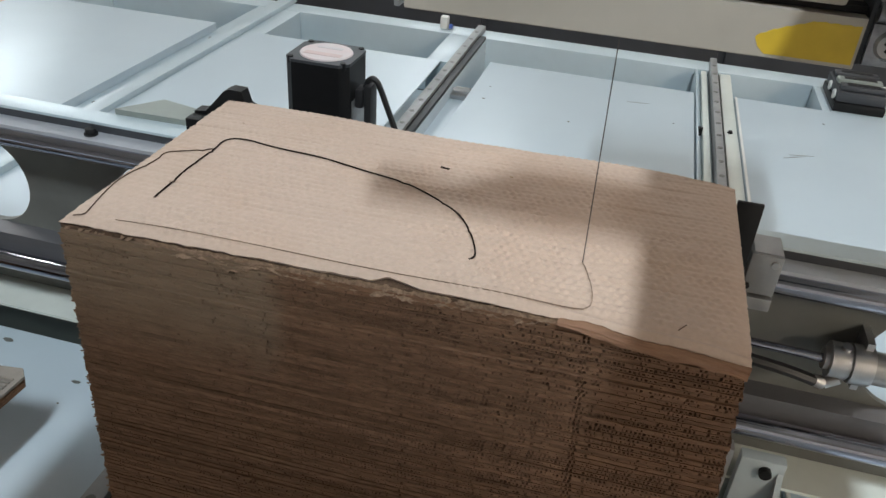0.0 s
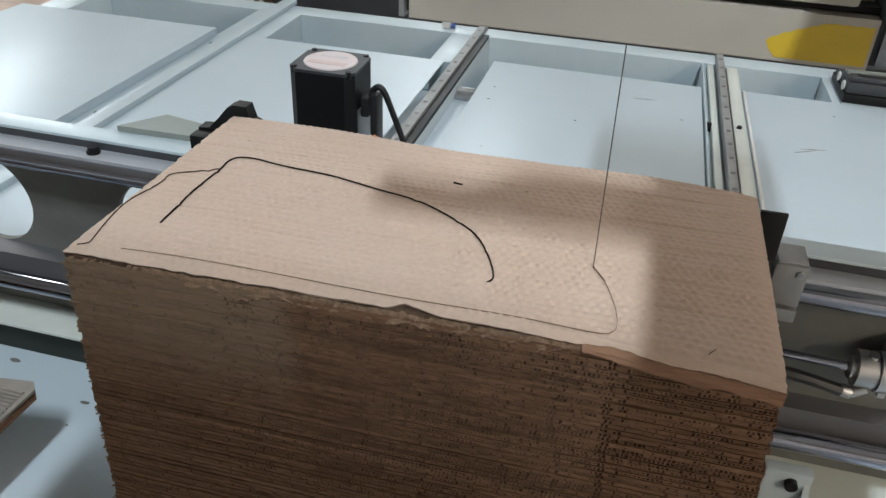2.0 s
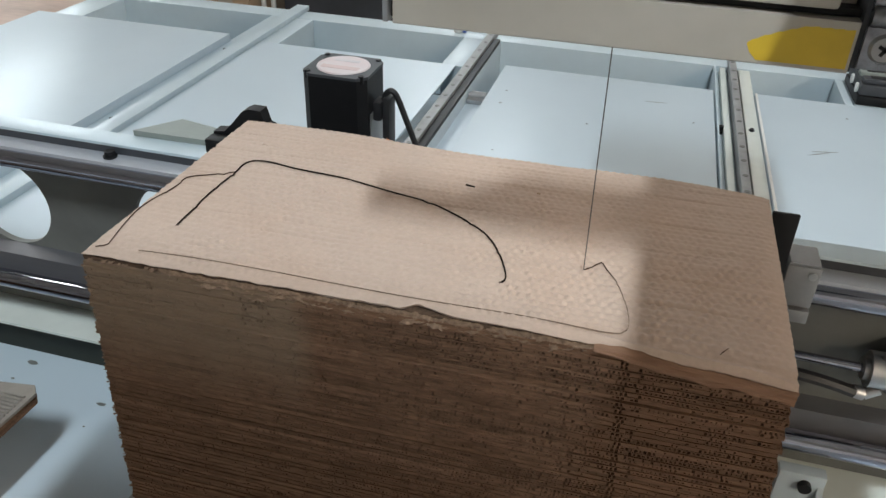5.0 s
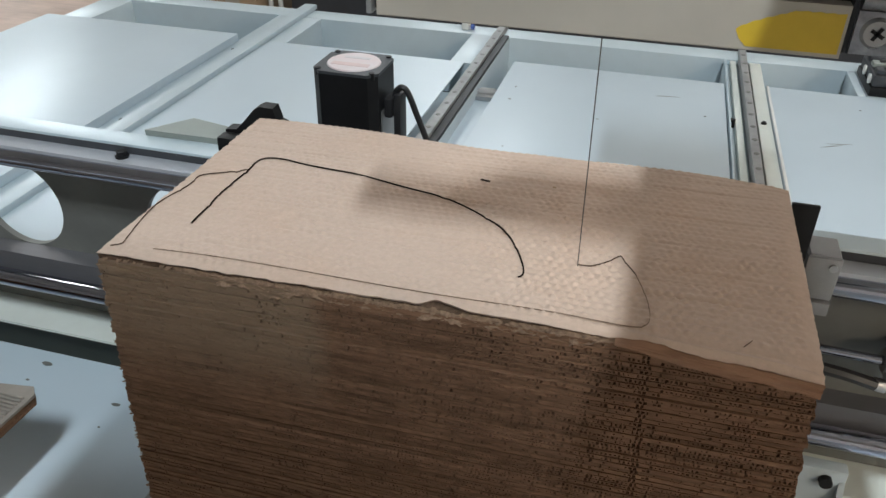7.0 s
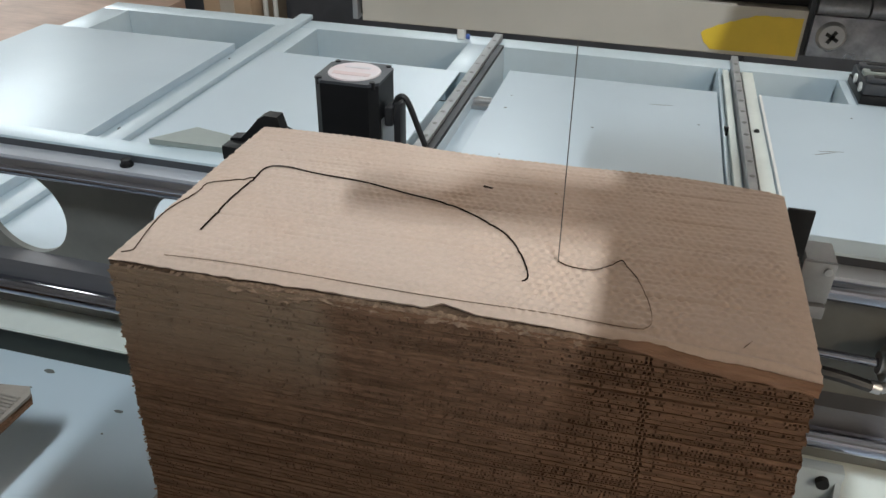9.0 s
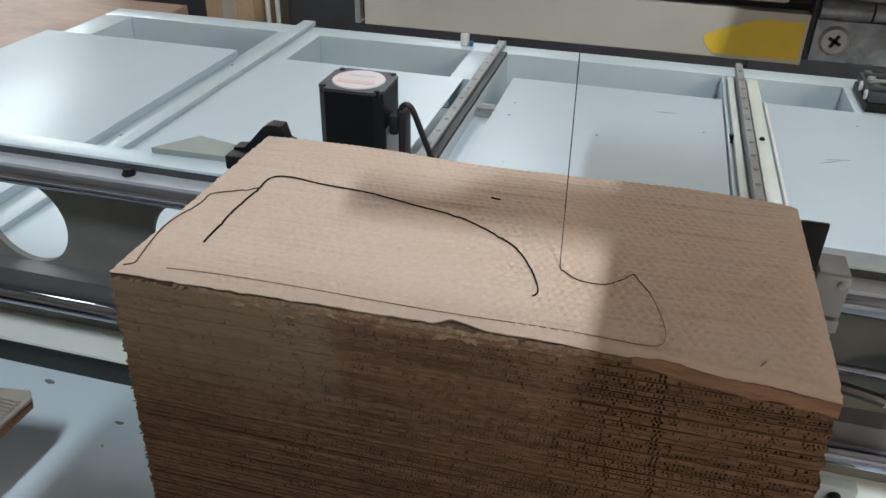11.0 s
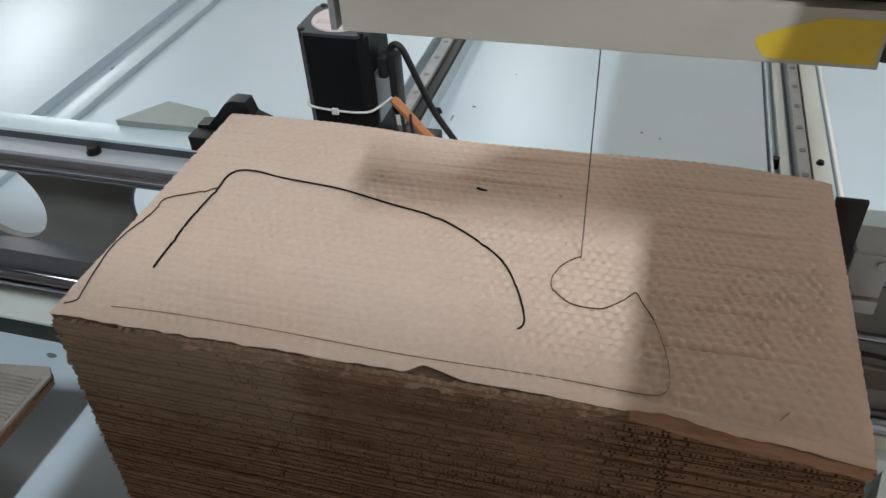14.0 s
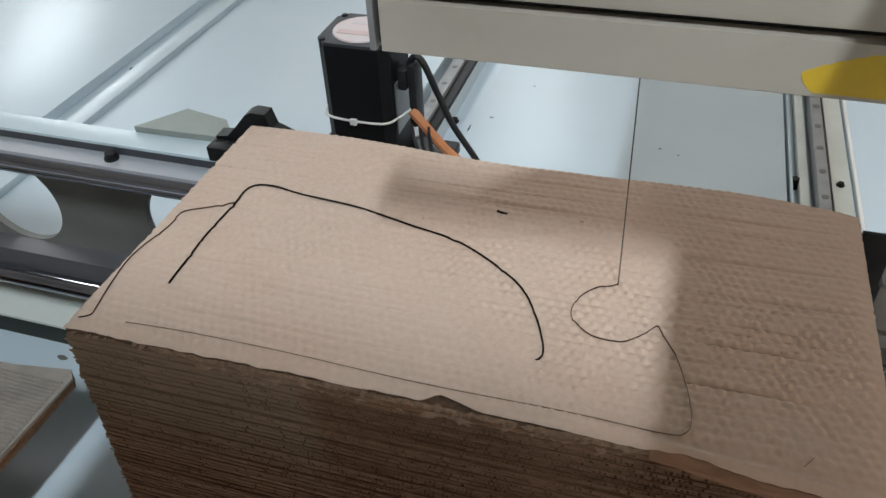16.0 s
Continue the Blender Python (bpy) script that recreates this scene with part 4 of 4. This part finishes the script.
# ---- cutting arm ----
def cutting_arm():
    a = thing("cutting_arm", (0, 0, 0), "beige cutting arm with yellow patch and thin taut wire", "cutting arm")
    f, bk = -0.048, -0.034
    # hidden behind the arm; the wedge outline is added to soften the arm's shadow
    part("wire_mount", prism(B(), ((-0.05, bk + 0.0003), (0.081, bk + 0.0003), (0.081, 0.01), (0.02, 0.008), (-0.012, 0.005)), "z", 0.1385, 0.164), BEIGE, a, "unseen beige block that holds the wire, shaped for its shadow")
    bm = prism(B(), ((f, 0.1384), (f + 0.0004, 0.138), (bk, 0.138), (bk, 0.156), (f, 0.156)), "x", -0.0865, 0.0815)
    part("lower_tube", bm, BEIGE, a)
    part("slot_liner", box(B(), -0.0855, 0.083, f + 0.006, bk, 0.1562, 0.1588), BLACK, a, "dark recessed slot")
    part("upper_cover", box(B(), -0.0865, 0.0735, f + 0.001, bk, 0.159, 0.176, 0.0015), BEIGE, a)
    part("end_plate", box(B(), -0.0905, -0.0882, f - 0.001, bk, 0.1385, 0.176, 0.0004), ALUBLOCK, a, "bright end plate")
    part("end_gap", box(B(), -0.0881, -0.0868, f + 0.003, bk, 0.14, 0.175), BLACK, a)
    # painted patch with a ragged left end
    pts = []
    n = 26
    for i in range(n):
        s = i / (n - 1)
        x = 0.0465 + 0.034 * s
        up = 0.1454 + 0.0078 * min(1, (s / 0.55)) ** 0.75 + 0.0002 * math.sin(i * 2.1)
        pts.append((x, min(up, 0.1535)))
    for i in range(n):
        s = 1 - i / (n - 1)
        x = 0.0465 + 0.034 * s
        dn = 0.145 - 0.0062 * min(1, (s / 0.14)) ** 0.6 + 0.0002 * math.sin(i * 1.7)
        pts.append((x, max(dn, 0.1395)))
    part("yellow_patch", prism(B(), pts, "y", f - 0.00015, f + 0.001), YELLOW, a, "hand-painted mustard yellow patch")
    # hinge at the end
    part("hinge_leaf", box(B(), 0.0835, 0.24, f - 0.0012, f + 0.0012, 0.1405, 0.1552, 0.0004), HINGE, a, "scuffed steel hinge leaf")
    part("hinge_leaf", box(B(), 0.0835, 0.24, f - 0.0006, f + 0.0014, 0.1622, 0.172, 0.0004), HINGE, a)
    for i in range(9):
        x = 0.0835 + i * 0.0172
        part("hinge_knuckle", rod(B(), (x, f - 0.001, 0.1588), (x + 0.0165, f - 0.001, 0.1588), 0.0034, 14), HINGE, a)
    # hidden depth reaches back to join the shadows of arm and head
    part("hinge_backing", box(B(), 0.0818, 0.25, f + 0.0015, 0.01, 0.1395, 0.166, 0.001), DARKMACH, a, "dark backing block")
    for x in (0.0905, 0.1165, 0.1425):
        sc = part("screw", rod(B(), (x, f - 0.0012, 0.1483), (x, f - 0.0028, 0.1483), 0.0052, 28, 0.0042), ALUBLOCK, a, "cross-head screw")
        c = B()
        for ang in (0.5, 0.5 + math.pi / 2):
            r = bmesh.ops.create_cube(c, size=1)
            bmesh.ops.scale(c, verts=r["verts"], vec=(0.0048, 0.0006, 0.0012))
            bmesh.ops.rotate(c, verts=r["verts"], cent=(0, 0, 0), matrix=Matrix.Rotation(ang, 3, "Y"))
            bmesh.ops.translate(c, verts=r["verts"], vec=(x, f - 0.0029, 0.1483))
        part("cross_slot", c, BLACK, sc)
    # unseen head, added to cast the straight-edged shadow on the block's right
    part("shade_head", box(B(), 0.085, 0.3, -0.229, 0.42, 0.262, 0.29, 0.004), BEIGE, a, "unseen beige head added to shade the block's right side")
    # unseen panel, its outline cut to keep both tubes off the lower front
    part("front_shade_panel", prism(B(), ((-0.2, -1.0), (0.66, -1.0), (0.66, -0.62), (0.28, -0.25), (-0.2, -0.25)), "z", 0.2905, 0.315), BEIGE, a, "unseen beige panel added to shade the block's front")
    # unseen post that carries the added head
    part("column", box(B(), 0.21, 0.25, f + 0.002, bk, 0.1662, 0.2618, 0.002), BEIGE, a)
    wire = part("cutting_wire", rod(B(), (0.0085, 0, -0.4562), (0, 0, 0), 0.00027, 8), WIRESTEEL, a, "thin dark taut cutting wire")
    return a, wire


# ---- scrap and far clutter ----
def scrap():
    s = thing("cardboard_scrap", (0, 0, 0), "loose offcut of layered corrugated cardboard over the tray", "cardboard")
    rnd = random.Random(9)
    for k in range(4):
        j = rnd.uniform(-0.0012, 0.0012)
        bm = prism(B(), ((-0.78, 0.0), (-0.46, 0.018 + j), (-0.412 + j, 0.0262), (-0.405 + j, 0.0185), (-0.407 - j, -0.06), (-0.41 + j, -0.26), (-0.78, -0.26)), "z", -0.215 + k * 0.0027, -0.2125 + k * 0.0027)
        part("cardboard_layer", bm, CARD_EDGE if k < 3 else SCRAPTOP, s)
    for i in range(60):
        y = 0.012 - i * 0.0036
        x = -0.4065 + (y - 0.016) * 0.01
        part("flute_ridge", rod(B(), (-0.775, y, -0.2036), (x - 0.002, y, -0.2036), 0.0011, 6), SCRAPTOP, s)
    part("support_offcut", box(B(), -0.76, -0.63, -0.2, 0.0, TRAY_Z + 0.0005, -0.2155), CARD_EDGE, s)
    return s


def clutter():
    c = thing("terminal_block", (0, 0, 0), "dark electrical connector block beside the bed frame", "connector")
    part("mount", box(B(), 0.6545, 0.83, 1.236, 1.379, -0.44, -0.3005), BED, c)
    part("base", box(B(), 0.655, 0.746, 1.244, 1.374, -0.30, -0.283, 0.002), BLACK, c)
    part("body", box(B(), 0.657, 0.744, 1.247, 1.371, -0.2828, -0.262, 0.004), DARKMACH, c, "dark grey connector body")
    for i in range(3):
        y = 1.252 + i * 0.039
        part("ridge", box(B(), 0.66, 0.741, y, y + 0.024, -0.2618, -0.252, 0.004), GREENPLATE if i == 1 else DARKMACH, c)
        part("slot", box(B(), 0.672, 0.73, y + 0.005, y + 0.019, -0.2519, -0.2507, 0.0005), BLACK, c)
    part("end_block", box(B(), 0.748, 0.79, 1.26, 1.34, -0.2999, -0.27, 0.002), WHITE, c, "white plastic end block")
    for y in (1.27, 1.32):
        part("terminal", rod(B(), (0.6568, y, -0.275), (0.6535, y, -0.275), 0.009, 16), WHITE, c, "pale round knock-out")
    p = thing("plug", (0, 0, 0), "small white and blue plug on the far beam", "plug")
    part("shell", box(B(), -0.155, -0.138, 1.4, 1.42, -0.2995, -0.272, 0.003), WHITE, p)
    part("tip", rod(B(), (-0.135, 1.41, -0.294), (-0.128, 1.41, -0.294), 0.006, 12), BLUE, p)
    st = thing("sheet_stack", (0, 0, 0), "stack of pinkish boards on the workshop floor", "board stack")
    rnd = random.Random(3)
    for k in range(12):
        dx, dy = rnd.uniform(-0.03, 0.03), rnd.uniform(-0.03, 0.03)
        part("board", box(B(), -2.5 + dx, -1.3 + dx, 0.9 + dy, 2.1 + dy, HALL[4] + 0.04 * k + 0.0005, HALL[4] + 0.04 * k + 0.0385, 0.002), PLY, st)
    cab = thing("control_cabinet", (0, 0, 0), "dark blue-grey machine cabinet behind the bed", "cabinet")
    part("body", box(B(), -0.86, 2.6, 2.0, 2.7, HALL[4] + 0.08, -0.2, 0.01), DARKMACH, cab)
    part("plinth", box(B(), -0.84, 2.58, 2.03, 2.67, HALL[4], HALL[4] + 0.0795), BLACK, cab)
    for i in range(5):
        part("door", box(B(), -0.84 + i * 0.68, -0.18 + i * 0.68, 1.985, 1.9995, HALL[4] + 0.12, -0.24, 0.004), DARKMACH, cab)
    lo = thing("side_cabinet", (0, 0, 0), "dark grey steel cabinet on the workshop floor", "cabinet")
    part("body", box(B(), -1.6, -1.24, 2.15, 2.7, HALL[4], -0.2, 0.01), DARKMACH, lo)
    bx = thing("carton", (0, 0, 0), "brown cardboard carton standing on the floor", "carton")
    part("body", box(B(), -1.15, -0.98, 2.0, 2.3, HALL[4], -0.25, 0.004), BOXES, bx)
    part("tape", box(B(), -1.09, -1.04, 1.9985, 1.9998, HALL[4], -0.25), BEIGE, bx)
    for i in range(2):
        po = thing("pole", (0, 0, 0), "thin white upright pole behind the bed", "pole", "upright poles")
        part("shaft", rod(B(), (-0.955 + 0.035 * i, 2.05, HALL[4]), (-0.955 + 0.035 * i, 2.05, 0.3), 0.008, 12), WHITE, po)


hall()
machine_bed()
gantry()
carriage()
motor()
ARM, CUTTING_WIRE = cutting_arm()
SCRAP = scrap()
clutter()
cardboard_block()


# how far the arm runs ahead of the cut, in x and y
LEAD = ((0, 0, 0), (11.5, 0.0005, 0), (12, 0.0022, 0), (12.5, 0.0036, 0), (13, 0.004, -0.0005), (13.5, 0.0042, -0.002), (14, 0.0042, -0.0038), (14.5, 0.0042, -0.0043), (15, 0.0038, -0.0045), (15.5, 0.0015, -0.0032), (16, -0.001, -0.0018))


def lead(t):
    for (ta, xa, ya), (tb, xb, yb) in zip(LEAD, LEAD[1:]):
        if t <= tb:
            k = (t - ta) / (tb - ta)
            return xa + k * (xb - xa), ya + k * (yb - ya)
    return LEAD[-1][1:]


def motions():
    walk(ARM, [(t, pose(x + lead(t)[0], y + lead(t)[1], 0.0)) for t, x, y in WIRE])
    rows = []
    for t, x, y in WIRE:                                    # the wire leans back to where it cuts
        ox, oy = lead(t)
        rows.append((t, pose(-0.0025, 0, 0.1382, math.degrees(math.asin(-oy / 0.138)), math.degrees(math.asin(ox / 0.138)), 0)))
    walk(CUTTING_WIRE, rows)
    walk(SCRAP, [(t, pose(x, y, 0.0)) for t, x, y in WIRE])
    for t, ob in SLITS:
        rows = [(0.0, pose(0, 0, -0.003))]
        if t > 0.25:
            rows.append((t - 0.15, pose(0, 0, -0.003)))
        rows += [(min(t, 15.9), pose(0, 0, 0)), (16.0, pose(0, 0, 0))]
        walk(ob, rows)


motions()
